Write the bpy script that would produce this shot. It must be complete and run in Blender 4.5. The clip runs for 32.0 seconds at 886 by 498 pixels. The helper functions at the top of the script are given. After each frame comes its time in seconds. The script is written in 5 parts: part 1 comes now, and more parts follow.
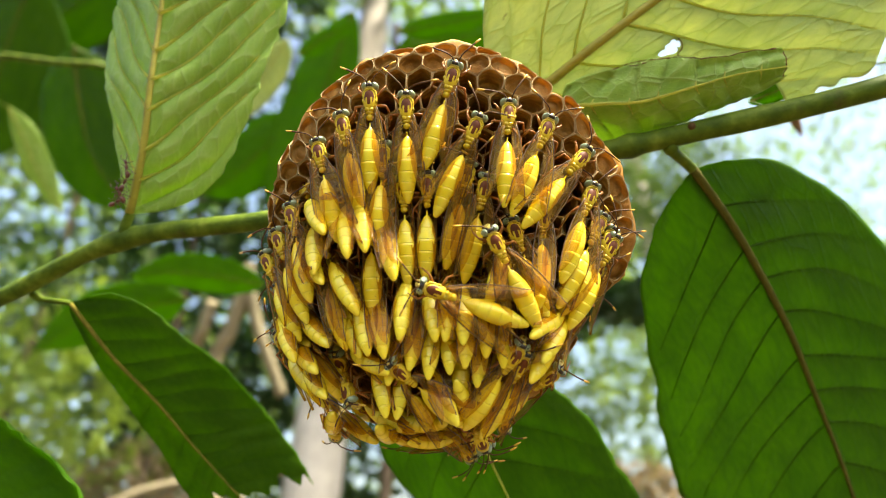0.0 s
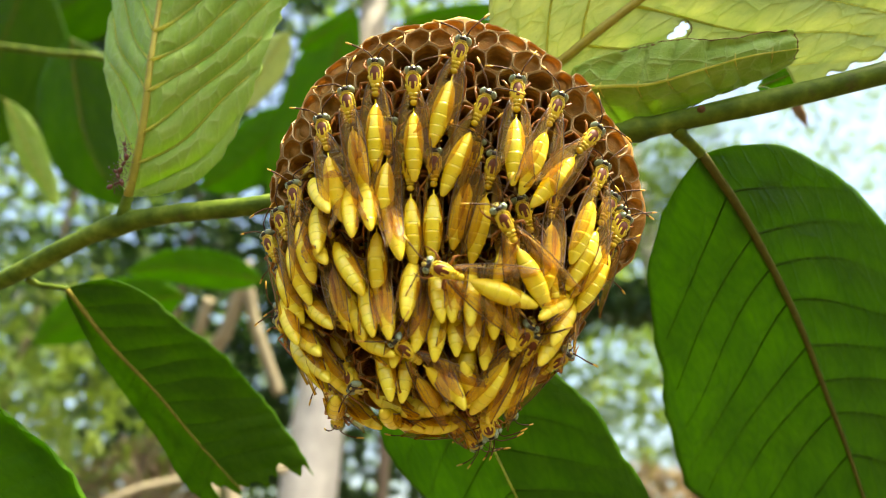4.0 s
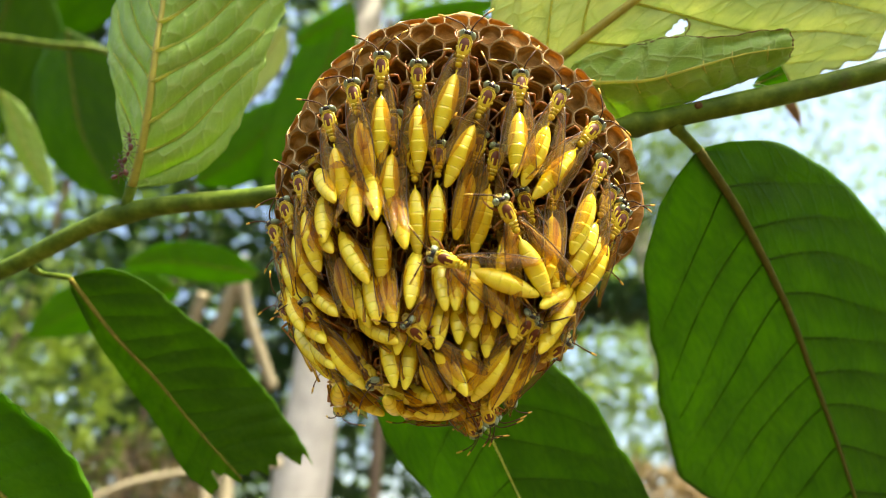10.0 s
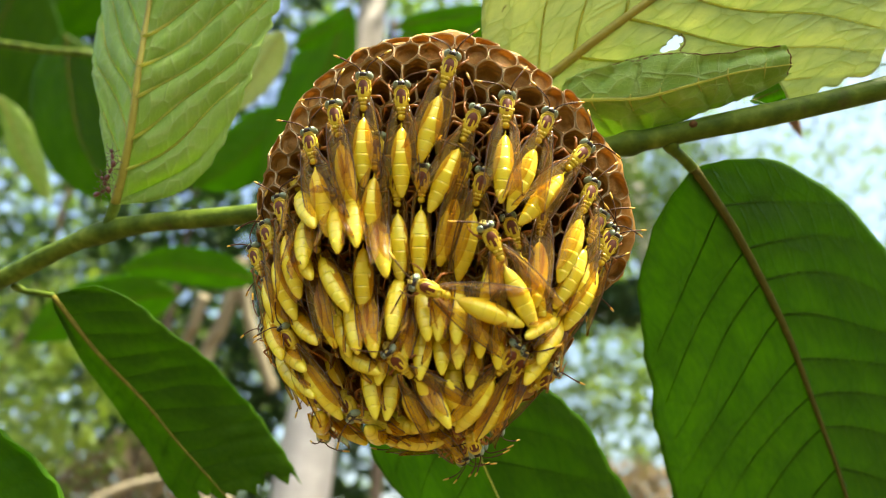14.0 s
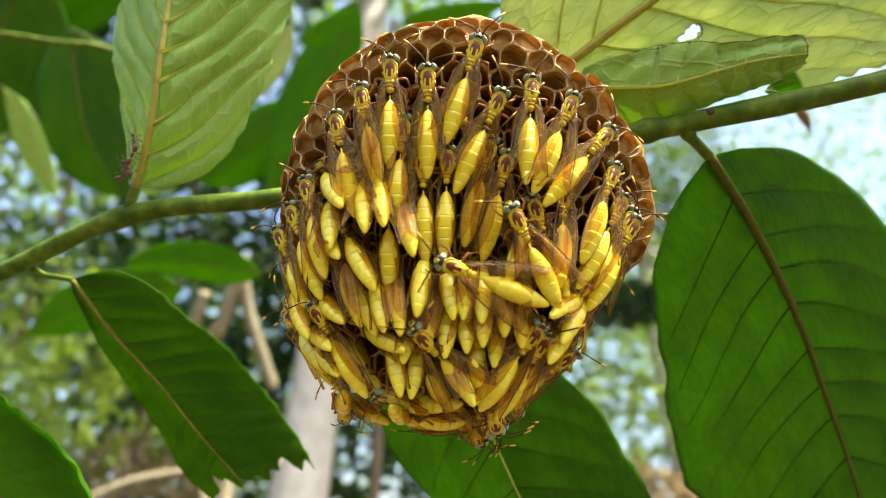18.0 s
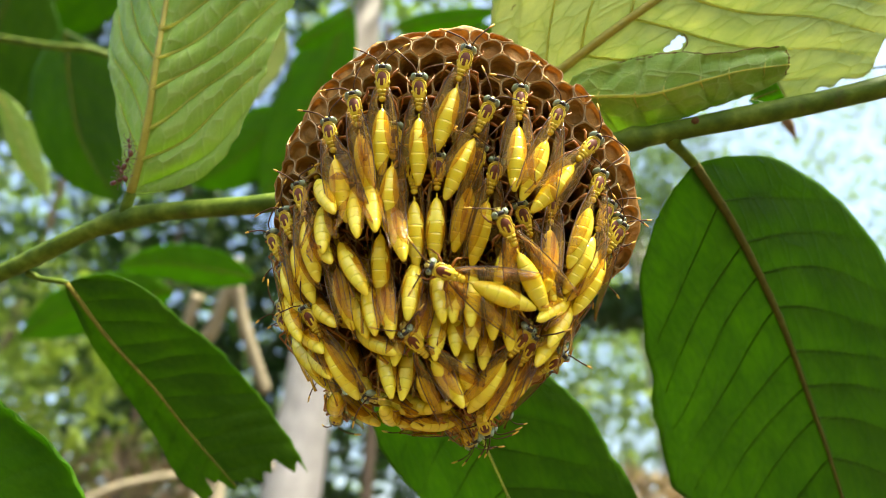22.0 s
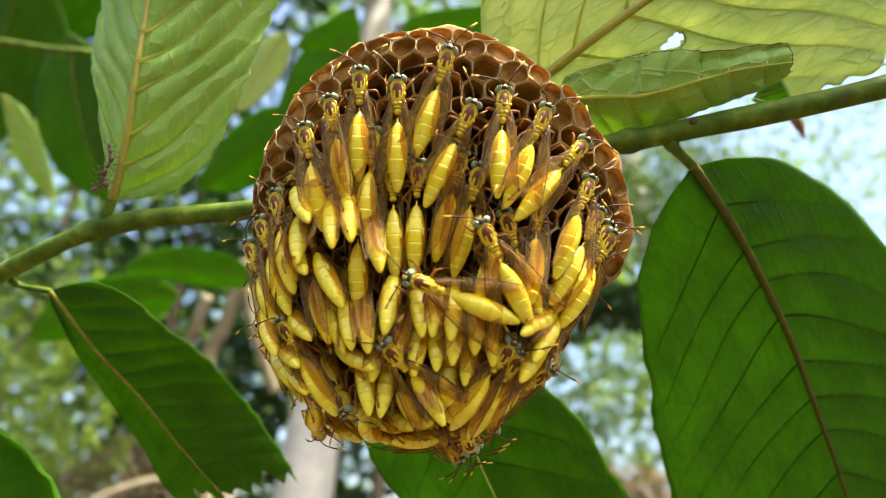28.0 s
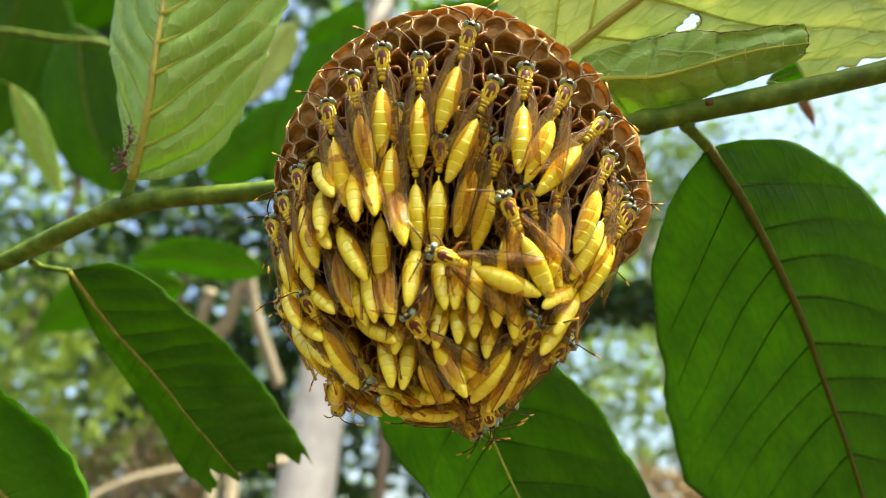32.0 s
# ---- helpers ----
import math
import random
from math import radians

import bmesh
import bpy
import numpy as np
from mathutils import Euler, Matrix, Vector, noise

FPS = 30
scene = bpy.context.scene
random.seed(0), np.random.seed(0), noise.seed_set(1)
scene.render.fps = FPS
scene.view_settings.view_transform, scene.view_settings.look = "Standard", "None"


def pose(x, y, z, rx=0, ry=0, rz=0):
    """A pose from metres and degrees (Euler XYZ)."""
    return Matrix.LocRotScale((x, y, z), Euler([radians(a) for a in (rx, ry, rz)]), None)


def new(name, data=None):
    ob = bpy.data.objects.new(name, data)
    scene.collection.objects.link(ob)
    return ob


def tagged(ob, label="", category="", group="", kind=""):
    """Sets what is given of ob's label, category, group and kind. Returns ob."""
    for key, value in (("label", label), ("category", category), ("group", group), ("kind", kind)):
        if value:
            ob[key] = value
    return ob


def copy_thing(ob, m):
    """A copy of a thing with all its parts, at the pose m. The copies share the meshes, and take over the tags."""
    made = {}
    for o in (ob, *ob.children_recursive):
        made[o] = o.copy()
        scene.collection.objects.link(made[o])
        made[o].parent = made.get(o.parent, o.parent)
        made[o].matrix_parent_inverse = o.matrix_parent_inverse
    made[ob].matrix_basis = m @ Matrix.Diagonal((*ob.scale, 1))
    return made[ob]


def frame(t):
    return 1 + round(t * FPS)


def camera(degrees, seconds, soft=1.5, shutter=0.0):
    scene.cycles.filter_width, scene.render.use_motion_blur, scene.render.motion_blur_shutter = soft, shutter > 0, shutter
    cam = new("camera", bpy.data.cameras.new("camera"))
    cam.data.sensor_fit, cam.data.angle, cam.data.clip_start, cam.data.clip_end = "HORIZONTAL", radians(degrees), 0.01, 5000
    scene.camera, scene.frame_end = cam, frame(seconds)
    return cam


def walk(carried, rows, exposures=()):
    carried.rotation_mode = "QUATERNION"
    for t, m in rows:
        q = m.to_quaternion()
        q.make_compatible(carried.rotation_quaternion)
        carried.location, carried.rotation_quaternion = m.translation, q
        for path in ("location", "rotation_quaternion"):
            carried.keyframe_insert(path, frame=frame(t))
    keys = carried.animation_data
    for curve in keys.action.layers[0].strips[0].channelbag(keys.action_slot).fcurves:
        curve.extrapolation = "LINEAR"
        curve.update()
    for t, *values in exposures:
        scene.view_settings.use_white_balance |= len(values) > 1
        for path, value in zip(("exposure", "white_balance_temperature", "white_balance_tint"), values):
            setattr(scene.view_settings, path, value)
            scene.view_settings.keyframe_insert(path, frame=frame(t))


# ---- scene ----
# The camera, held by hand a few centimetres below a hanging wasps' nest and looking up at it.
cam = camera(74.2, 32.0, soft=0.5)
METRES, EYE, TILT, LEAN, TURN = 0.08, 1.3, 28.0, 0.0, 0.0
cam.data.dof.use_dof = True
cam.data.dof.focus_distance = 0.0875
cam.data.dof.aperture_fstop = 15.0
ROWS = [
    (0.0, 0.0, 0.0, 0.0, 0.0, 0.0, -0.0),
    (0.5, 0.0051, 0.0024, -0.0089, -0.12, -0.03, -0.06),
    (1.0, 0.0009, 0.0011, -0.0268, -0.09, -0.07, -0.03),
    (1.5, -0.0107, 0.0039, -0.0335, -0.13, 0.04, -0.04),
    (2.0, -0.0066, 0.0145, -0.0464, -0.1, 0.06, -0.05),
    (2.5, -0.0189, 0.0182, -0.0385, -0.09, 0.17, -0.04),
    (3.0, -0.0108, 0.0234, -0.0266, -0.27, 0.25, -0.3),
    (3.5, -0.0186, 0.0194, -0.0374, -0.24, 0.02, -0.26),
    (5.5, -0.0009, 0.0344, -0.0224, -0.31, 0.28, -0.21),
    (6.0, -0.0047, 0.0334, -0.0245, -0.34, 0.26, -0.24),
    (6.5, 0.0048, 0.0268, -0.0183, -0.31, 0.16, -0.38),
    (7.0, 0.0049, 0.0312, -0.0211, -0.3, 0.15, -0.3),
    (7.5, -0.0074, 0.0328, -0.028, -0.19, -0.11, -0.27),
    (8.0, 0.0084, 0.0153, 0.0127, -0.28, -0.06, -0.36),
    (8.5, -0.002, 0.0179, -0.0015, -0.34, -0.29, -0.19),
    (9.0, -0.0096, -0.0009, 0.0043, -0.46, -0.19, -0.35),
    (9.5, -0.0328, -0.0066, -0.0223, -0.75, -0.29, -0.74),
    (10.0, -0.0327, 0.0016, -0.0479, -0.87, -0.23, -0.68),
    (10.5, -0.0232, 0.0045, -0.0504, -0.61, -0.25, -0.54),
    (11.0, -0.0199, 0.0169, -0.075, -0.41, -0.39, -0.35),
    (11.5, -0.0306, 0.0252, -0.0795, -0.32, -0.22, -0.31),
    (12.0, -0.0386, 0.0375, -0.0639, -0.13, 0.08, -0.49),
    (12.5, -0.0241, 0.0438, -0.0526, -0.42, 0.01, -0.66),
    (13.0, -0.0251, 0.042, -0.03, -0.63, 0.13, -0.9),
    (13.5, 0.0085, 0.0363, 0.0163, -0.5, 0.24, -0.96),
    (14.0, 0.0004, 0.0317, -0.0025, -0.56, -0.22, -0.89),
    (14.5, 0.0119, 0.0422, -0.003, -0.53, -0.21, -0.98),
    (16.5, -0.0286, 0.0213, -0.0094, -0.73, -0.34, -1.39),
    (17.0, -0.0383, 0.014, -0.0186, -0.72, -0.37, -1.35),
    (17.5, -0.0513, 0.012, -0.0292, -0.79, -0.29, -1.17),
    (18.0, -0.0436, 0.0197, -0.0363, -0.69, -0.2, -1.26),
    (18.5, -0.0379, 0.0205, -0.0384, -0.59, -0.38, -0.96),
    (19.0, -0.0394, 0.0274, -0.0649, -0.6, -0.22, -1.31),
    (19.5, -0.035, 0.0162, -0.0346, -0.91, 0.07, -1.49),
    (20.0, -0.0397, 0.0008, -0.0374, -1.13, 0.16, -1.5),
    (20.5, -0.0438, 0.0048, -0.0313, -0.93, 0.14, -1.31),
    (21.0, -0.0266, 0.0175, -0.0216, -0.85, 0.1, -1.28),
    (21.5, -0.0283, 0.0127, -0.0314, -1.06, 0.05, -1.45),
    (22.0, -0.0385, -0.0052, -0.0337, -1.33, 0.17, -1.42),
    (22.5, -0.0164, -0.0098, -0.0411, -1.33, 0.17, -1.55),
    (23.0, -0.0259, -0.0039, -0.0309, -1.24, 0.01, -1.39),
    (23.5, -0.0157, -0.0004, -0.0325, -1.0, 0.05, -1.35),
    (24.0, -0.0177, 0.0061, -0.0323, -1.09, -0.13, -1.43),
    (24.5, -0.0183, 0.0181, -0.0292, -1.0, -0.02, -1.44),
    (25.0, -0.0092, 0.0271, -0.0359, -0.6, 0.09, -0.95),
    (25.5, 0.0045, 0.033, -0.023, -0.34, 0.02, -0.85),
    (27.5, 0.0187, 0.0309, -0.0125, -0.29, 0.05, -1.24),
    (28.0, 0.0146, 0.0404, -0.0146, -0.18, 0.07, -1.25),
    (28.5, 0.0132, 0.0394, -0.0148, -0.2, 0.02, -1.25),
    (29.0, 0.0096, 0.0314, -0.0065, -0.35, 0.18, -1.47),
    (29.5, 0.0088, 0.0265, -0.0088, -0.31, 0.1, -1.36),
    (30.0, -0.0008, 0.0306, -0.0162, -0.19, -0.04, -1.14),
    (30.5, 0.0111, 0.0469, -0.0226, -0.13, -0.06, -1.27),
    (31.0, 0.0132, 0.0409, -0.0305, -0.06, -0.33, -1.03),
    (31.5, -0.005, 0.0335, -0.0417, -0.14, -0.17, -1.43),
    (32.0, -0.0184, 0.028, -0.0522, -0.03, -0.27, -1.38),
]
walk(cam, [(t, pose(0, 0, EYE, TILT, LEAN, TURN) @ pose(METRES * x, METRES * y, METRES * z, 90 + pitch, roll, yaw)) for t, x, y, z, yaw, pitch, roll in ROWS], ((0.0, 2.15, 7250, 5), (3.0, 2.20, 7250, 5), (6.0, 2.16, 7200, 5), (10.0, 2.14, 7100, 5), (14.0, 2.08, 6900, 5), (18.0, 2.11, 6700, 6), (23.0, 2.10, 6700, 6), (28.0, 2.06, 6650, 6), (31.0, 2.12, 6650, 6), (32.0, 2.12, 6650, 6)))

# ---- world, sun and sky ----
SUN_AZ, SUN_EL = radians(138), radians(64)
world = bpy.data.worlds.new("sky")
scene.world = world
world.use_nodes = True
wn, wl = world.node_tree.nodes, world.node_tree.links
sky = wn.new("ShaderNodeTexSky")
sky.sky_type, sky.sun_disc = "NISHITA", False
sky.sun_elevation, sky.sun_rotation = SUN_EL, SUN_AZ
sky.air_density, sky.dust_density, sky.ozone_density = 1.0, 4.5, 1.2
wl.new(sky.outputs[0], wn["Background"].inputs[0])
wn["Background"].inputs[1].default_value = 0.13
sun = new("sun", bpy.data.lights.new("sun", "SUN"))
sun.data.energy, sun.data.angle, sun.data.color = 4.0, radians(6), (1.0, 0.94, 0.82)
SUN_DIR = Vector((math.sin(SUN_AZ) * math.cos(SUN_EL), math.cos(SUN_AZ) * math.cos(SUN_EL), math.sin(SUN_EL)))
sun.matrix_world = Matrix.Translation((0, 0, 6)) @ SUN_DIR.to_track_quat("Z", "Y").to_matrix().to_4x4()

# ---- frame of the plan: centimetres, x right, y ahead of the first eye, z up across its view ----
CM = 0.01
FRAME = pose(0, 0, EYE, TILT, LEAN, TURN)


def T(p):
    return FRAME @ (Vector(p) * CM)


# ---- materials ----
class Mat:
    """A node material with short calls for its nodes."""

    def __init__(self, name):
        self.m = bpy.data.materials.new(name)
        self.m.use_nodes = True
        self.n, self.l = self.m.node_tree.nodes, self.m.node_tree.links
        self.b = self.n["Principled BSDF"]
        self.out = self.n["Material Output"]

    def add(self, kind):
        return self.n.new(kind)

    def cracks(self, scale, vec):
        nd = self.add("ShaderNodeTexVoronoi")
        nd.feature = "DISTANCE_TO_EDGE"
        nd.inputs["Randomness"].default_value = 0.7
        nd.inputs["Scale"].default_value = scale
        self.link(vec, nd.inputs["Vector"])
        return nd.outputs[0]

    def link(self, a, b):
        self.l.new(a, b)

    def coords(self, which="Object"):
        return self.add("ShaderNodeTexCoord").outputs[which]

    def noise(self, scale, detail=4.0, vec=None, rough=0.55):
        nd = self.add("ShaderNodeTexNoise")
        nd.inputs["Scale"].default_value, nd.inputs["Detail"].default_value = scale, detail
        nd.inputs["Roughness"].default_value = rough
        self.link(vec if vec is not None else self.coords(), nd.inputs["Vector"])
        return nd.outputs["Fac"]

    def ramp(self, fac, stops):
        nd = self.add("ShaderNodeValToRGB")
        e = nd.color_ramp.elements
        while len(e) < len(stops):
            e.new(0.5)
        for el, (p, c) in zip(e, stops):
            el.position, el.color = p, (*c, 1) if len(c) == 3 else c
        self.link(fac, nd.inputs[0])
        return nd.outputs[0]

    def mix(self, fac, a, b, mode="MIX"):
        nd = self.add("ShaderNodeMix")
        nd.data_type, nd.blend_type = "RGBA", mode
        for i, v in ((0, fac), (6, a), (7, b)):
            if isinstance(v, (int, float)):
                nd.inputs[i].default_value = v
            elif isinstance(v, tuple):
                nd.inputs[i].default_value = (*v, 1)
            else:
                self.link(v, nd.inputs[i])
        return nd.outputs[2]

    def math(self, op, a, b=0.0, c=0.0):
        nd = self.add("ShaderNodeMath")
        nd.operation = op
        for i, v in enumerate((a, b, c)):
            if isinstance(v, (int, float)):
                nd.inputs[i].default_value = v
            else:
                self.link(v, nd.inputs[i])
        return nd.outputs[0]

    def bump(self, height, strength, distance):
        nd = self.add("ShaderNodeBump")
        nd.inputs["Strength"].default_value, nd.inputs["Distance"].default_value = strength, distance
        self.link(height, nd.inputs["Height"])
        self.link(nd.outputs[0], self.b.inputs["Normal"])
        return nd.outputs[0]

    def base(self, col, rough=0.5, spec=0.5):
        if isinstance(col, tuple):
            self.b.inputs["Base Color"].default_value = (*col, 1)
        else:
            self.link(col, self.b.inputs["Base Color"])
        self.b.inputs["Roughness"].default_value = rough
        self.b.inputs["Specular IOR Level"].default_value = spec

    def translucent(self, col, amount):
        """Lets part of the light through, as a leaf or thin paper does."""
        tr = self.add("ShaderNodeBsdfTranslucent")
        if isinstance(col, tuple):
            tr.inputs[0].default_value = (*col, 1)
        else:
            self.link(col, tr.inputs[0])
        mx = self.add("ShaderNodeMixShader")
        mx.inputs[0].default_value = amount
        self.link(self.b.outputs[0], mx.inputs[1])
        self.link(tr.outputs[0], mx.inputs[2])
        self.link(mx.outputs[0], self.out.inputs["Surface"])
        return mx

    def random(self):
        return self.add("ShaderNodeObjectInfo").outputs["Random"]


def leaf_material(name, dark, light, through_col, amount, vein, cell, rough=0.45, blotch=(0.10, 0.06, 0.02), spots=0.70, gloss=0.2, net_mix=0.32, relief=0.0004, puff=0.0):
    """Leaf tissue: netted fine veins and blotches on a green that lets light through. Coordinates run along the blade's own map."""
    k = Mat(name)
    uv = k.coords("UV")
    net = k.cracks(cell, uv)
    fine = k.cracks(cell * 3.7, uv)
    edge = k.ramp(net, [(0.0, (1, 1, 1)), (0.045, (0.35, 0.35, 0.35)), (0.11, (0, 0, 0))])
    edge2 = k.ramp(fine, [(0.0, (1, 1, 1)), (0.10, (0, 0, 0))])
    tone = k.ramp(k.noise(0.35, 3.0, uv), [(0.3, dark), (0.7, light)])
    tone = k.mix(k.math("MULTIPLY", k.noise(6.0, 4.0, uv), 0.25), tone, dark)
    tone = k.mix(k.math("MULTIPLY", edge2, net_mix * 0.4), tone, vein)
    tone = k.mix(k.math("MULTIPLY", edge, net_mix), tone, vein)
    spot = k.ramp(k.noise(1.9, 6.0, uv), [(spots, (0, 0, 0)), (spots + 0.05, (1, 1, 1))])
    tone = k.mix(k.math("MULTIPLY", spot, 0.7), tone, blotch)
    k.base(tone, rough, gloss)
    h = k.math("ADD", k.math("MULTIPLY", edge, 0.8), k.math("MULTIPLY", edge2, 0.25))
    h = k.math("ADD", h, k.math("MULTIPLY", k.noise(9.0, 3, uv), 0.3))
    h = k.math("ADD", h, k.math("MULTIPLY", k.ramp(net, [(0.0, (1, 1, 1)), (0.10, (0.55, 0.55, 0.55)), (0.25, (0.15, 0.15, 0.15)), (0.45, (0, 0, 0))]), puff))
    k.bump(h, 0.8, relief)
    r, g, b = through_col
    patch = k.math("ADD", k.math("MULTIPLY", k.noise(0.55, 3.0, uv), 0.6), k.math("MULTIPLY", k.noise(3.5, 5.0, uv), 0.4))
    thru = k.ramp(patch, [(0.32, (r * 0.66, g * 0.74, b * 0.8)), (0.68, (min(1, r * 1.38), min(1, g * 1.24), b * 1.1))])
    thru = k.mix(k.math("MULTIPLY", edge, net_mix), thru, tone)
    thru = k.mix(k.math("MULTIPLY", spot, 0.8), thru, blotch)
    k.translucent(thru, amount)
    return k.m


def plain(name, col, rough=0.5, spec=0.5, grain=400, vary=0.25, bump=0.2, dist=0.0003, thru=None, amount=0.0):
    """One surface colour with two scales of mottling and a fine relief."""
    k = Mat(name)
    c2 = tuple(v * (1 - vary) for v in col)
    c3 = tuple(min(1, v * (1 + vary)) for v in col)
    a = k.ramp(k.noise(grain, 5), [(0.3, c2), (0.7, c3)])
    b = k.mix(k.ramp(k.noise(grain * 0.17, 3), [(0.35, (0, 0, 0)), (0.75, (1, 1, 1))]), a, tuple(v * 0.75 for v in col))
    k.base(k.mix(k.math("MULTIPLY", k.random(), 0.25), b, c2), rough, spec)
    k.bump(k.noise(grain * 2, 4), bump, dist)
    if thru:
        k.translucent(thru, amount)
    return k.m


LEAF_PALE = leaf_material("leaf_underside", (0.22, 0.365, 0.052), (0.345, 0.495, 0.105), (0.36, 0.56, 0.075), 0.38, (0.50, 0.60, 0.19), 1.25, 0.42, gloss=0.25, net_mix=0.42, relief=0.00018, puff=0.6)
# The pale underside again, with the light through it put into the colour.
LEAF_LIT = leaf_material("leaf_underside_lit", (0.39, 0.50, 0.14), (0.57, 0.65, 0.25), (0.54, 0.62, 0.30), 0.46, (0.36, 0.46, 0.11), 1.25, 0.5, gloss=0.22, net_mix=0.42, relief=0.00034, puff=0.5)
LEAF_DEEP = leaf_material("leaf_blade_deep", (0.025, 0.070, 0.002), (0.045, 0.108, 0.004), (0.163, 0.345, 0.004), 0.48, (0.026, 0.060, 0.003), 1.0, 0.42, spots=0.72, gloss=0.2, net_mix=0.16, relief=0.00016)
LEAF_FAR = leaf_material("leaf_blade_far", (0.045, 0.130, 0.004), (0.085, 0.21, 0.007), (0.175, 0.40, 0.006), 0.48, (0.10, 0.2, 0.01), 1.0, 0.5, gloss=0.10, net_mix=0.10, relief=0.00012)
# Leaf green of the dim leaves, with their shade put into the colour.
LEAF_SHADED = leaf_material("leaf_blade_shaded", (0.028, 0.074, 0.004), (0.050, 0.116, 0.007), (0.168, 0.335, 0.008), 0.44, (0.028, 0.06, 0.004), 1.0, 0.45, gloss=0.10, net_mix=0.10, relief=0.00012)
VEIN_PALE = plain("vein_pale", (0.54, 0.56, 0.13), 0.5, 0.4, 900, 0.15, thru=(0.84, 0.82, 0.24), amount=0.68)
MIDRIB_PALE = plain("midrib_pale", (0.40, 0.36, 0.05), 0.5, 0.4, 900, 0.25, thru=(0.4, 0.32, 0.06), amount=0.15)
VEIN_DEEP = plain("vein_deep", (0.036, 0.074, 0.004), 0.6, 0.1, 900, 0.35, thru=(0.125, 0.24, 0.003), amount=0.5)
MIDRIB_DEEP = plain("midrib_brown", (0.095, 0.090, 0.015), 0.7, 0.08, 700, 0.3)
MIDRIB_GREEN = plain("midrib_olive", (0.18, 0.155, 0.022), 0.7, 0.08, 700, 0.3)
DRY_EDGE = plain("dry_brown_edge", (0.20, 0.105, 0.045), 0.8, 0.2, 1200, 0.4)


def stem_material():
    k = Mat("green_stem")
    n = k.noise(260, 6)
    tone = k.ramp(n, [(0.3, (0.032, 0.060, 0.004)), (0.55, (0.080, 0.122, 0.009)), (0.75, (0.15, 0.20, 0.024))])
    scar = k.ramp(k.noise(90, 6, rough=0.7), [(0.56, (0, 0, 0)), (0.68, (1, 1, 1))])
    k.base(k.mix(k.math("MULTIPLY", scar, 0.75), tone, (0.070, 0.052, 0.02)), 0.6, 0.12)
    k.bump(k.noise(900, 5), 0.35, 0.0004)
    return k.m


STEM = stem_material()
BUD = plain("bud_scale", (0.10, 0.055, 0.018), 0.8, 0.1, 1200, 0.4)


def paper_material():
    """Chewed-wood paper: fibrous, banded brown, orange where light comes through."""
    k = Mat("comb_paper")
    co = k.coords()
    bands = k.add("ShaderNodeTexWave")
    bands.wave_type, bands.bands_direction = "BANDS", "Y"
    bands.inputs["Scale"].default_value, bands.inputs["Distortion"].default_value = 420, 5.0
    bands.inputs["Detail"].default_value = 3
    k.link(co, bands.inputs["Vector"])
    a = k.ramp(k.noise(520, 7, co), [(0.3, (0.26, 0.118, 0.022)), (0.52, (0.54, 0.275, 0.050)), (0.74, (0.66, 0.42, 0.14))])
    a = k.mix(k.math("MULTIPLY", bands.outputs["Fac"], 0.30), a, (0.15, 0.062, 0.014))
    a = k.mix(k.math("MULTIPLY", k.random(), 0.5), a, (0.34, 0.155, 0.022))
    stain = k.ramp(k.noise(190, 5, co, 0.65), [(0.40, (1, 1, 1)), (0.62, (0, 0, 0))])
    a = k.mix(k.math("MULTIPLY", stain, 0.40), a, (0.20, 0.085, 0.018))
    k.base(a, 0.6, 0.25)
    k.bump(k.math("ADD", k.noise(1500, 5, co), k.math("MULTIPLY", bands.outputs["Fac"], 0.6)), 0.7, 0.0003)
    k.translucent(k.mix(k.math("MULTIPLY", stain, 0.6), (0.74, 0.40, 0.085), (0.38, 0.15, 0.02)), 0.28)
    return k.m


PAPER = paper_material()
PAPER_RIM = plain("pale_paper_rim", (0.60, 0.44, 0.23), 0.85, 0.2, 1500, 0.3, 0.5, 0.0002, (0.5, 0.3, 0.12), 0.25)


def abdomen_material():
    k = Mat("yellow_abdomen")
    co = k.coords()
    a = k.ramp(k.noise(330, 3, co), [(0.3, (0.79, 0.61, 0.025)), (0.7, (0.89, 0.78, 0.09))])
    a = k.mix(k.math("MULTIPLY", k.random(), 0.55), a, (0.75, 0.52, 0.015))
    fleck = k.ramp(k.noise(2600, 2, co), [(0.70, (0, 0, 0)), (0.73, (1, 1, 1))])
    k.base(k.mix(k.math("MULTIPLY", fleck, 0.45), a, (0.25, 0.13, 0.02)), 0.19, 0.55)
    k.b.inputs["Subsurface Weight"].default_value = 0.06
    k.b.inputs["Subsurface Radius"].default_value = (0.0012, 0.0008, 0.0002)
    k.b.inputs["Subsurface Scale"].default_value = 1.0
    k.bump(k.noise(2500, 3, co), 0.12, 0.0001)
    return k.m


ABDOMEN = abdomen_material()
SEAM = plain("abdomen_seam", (0.60, 0.45, 0.03), 0.4, 0.4, 1500, 0.25)


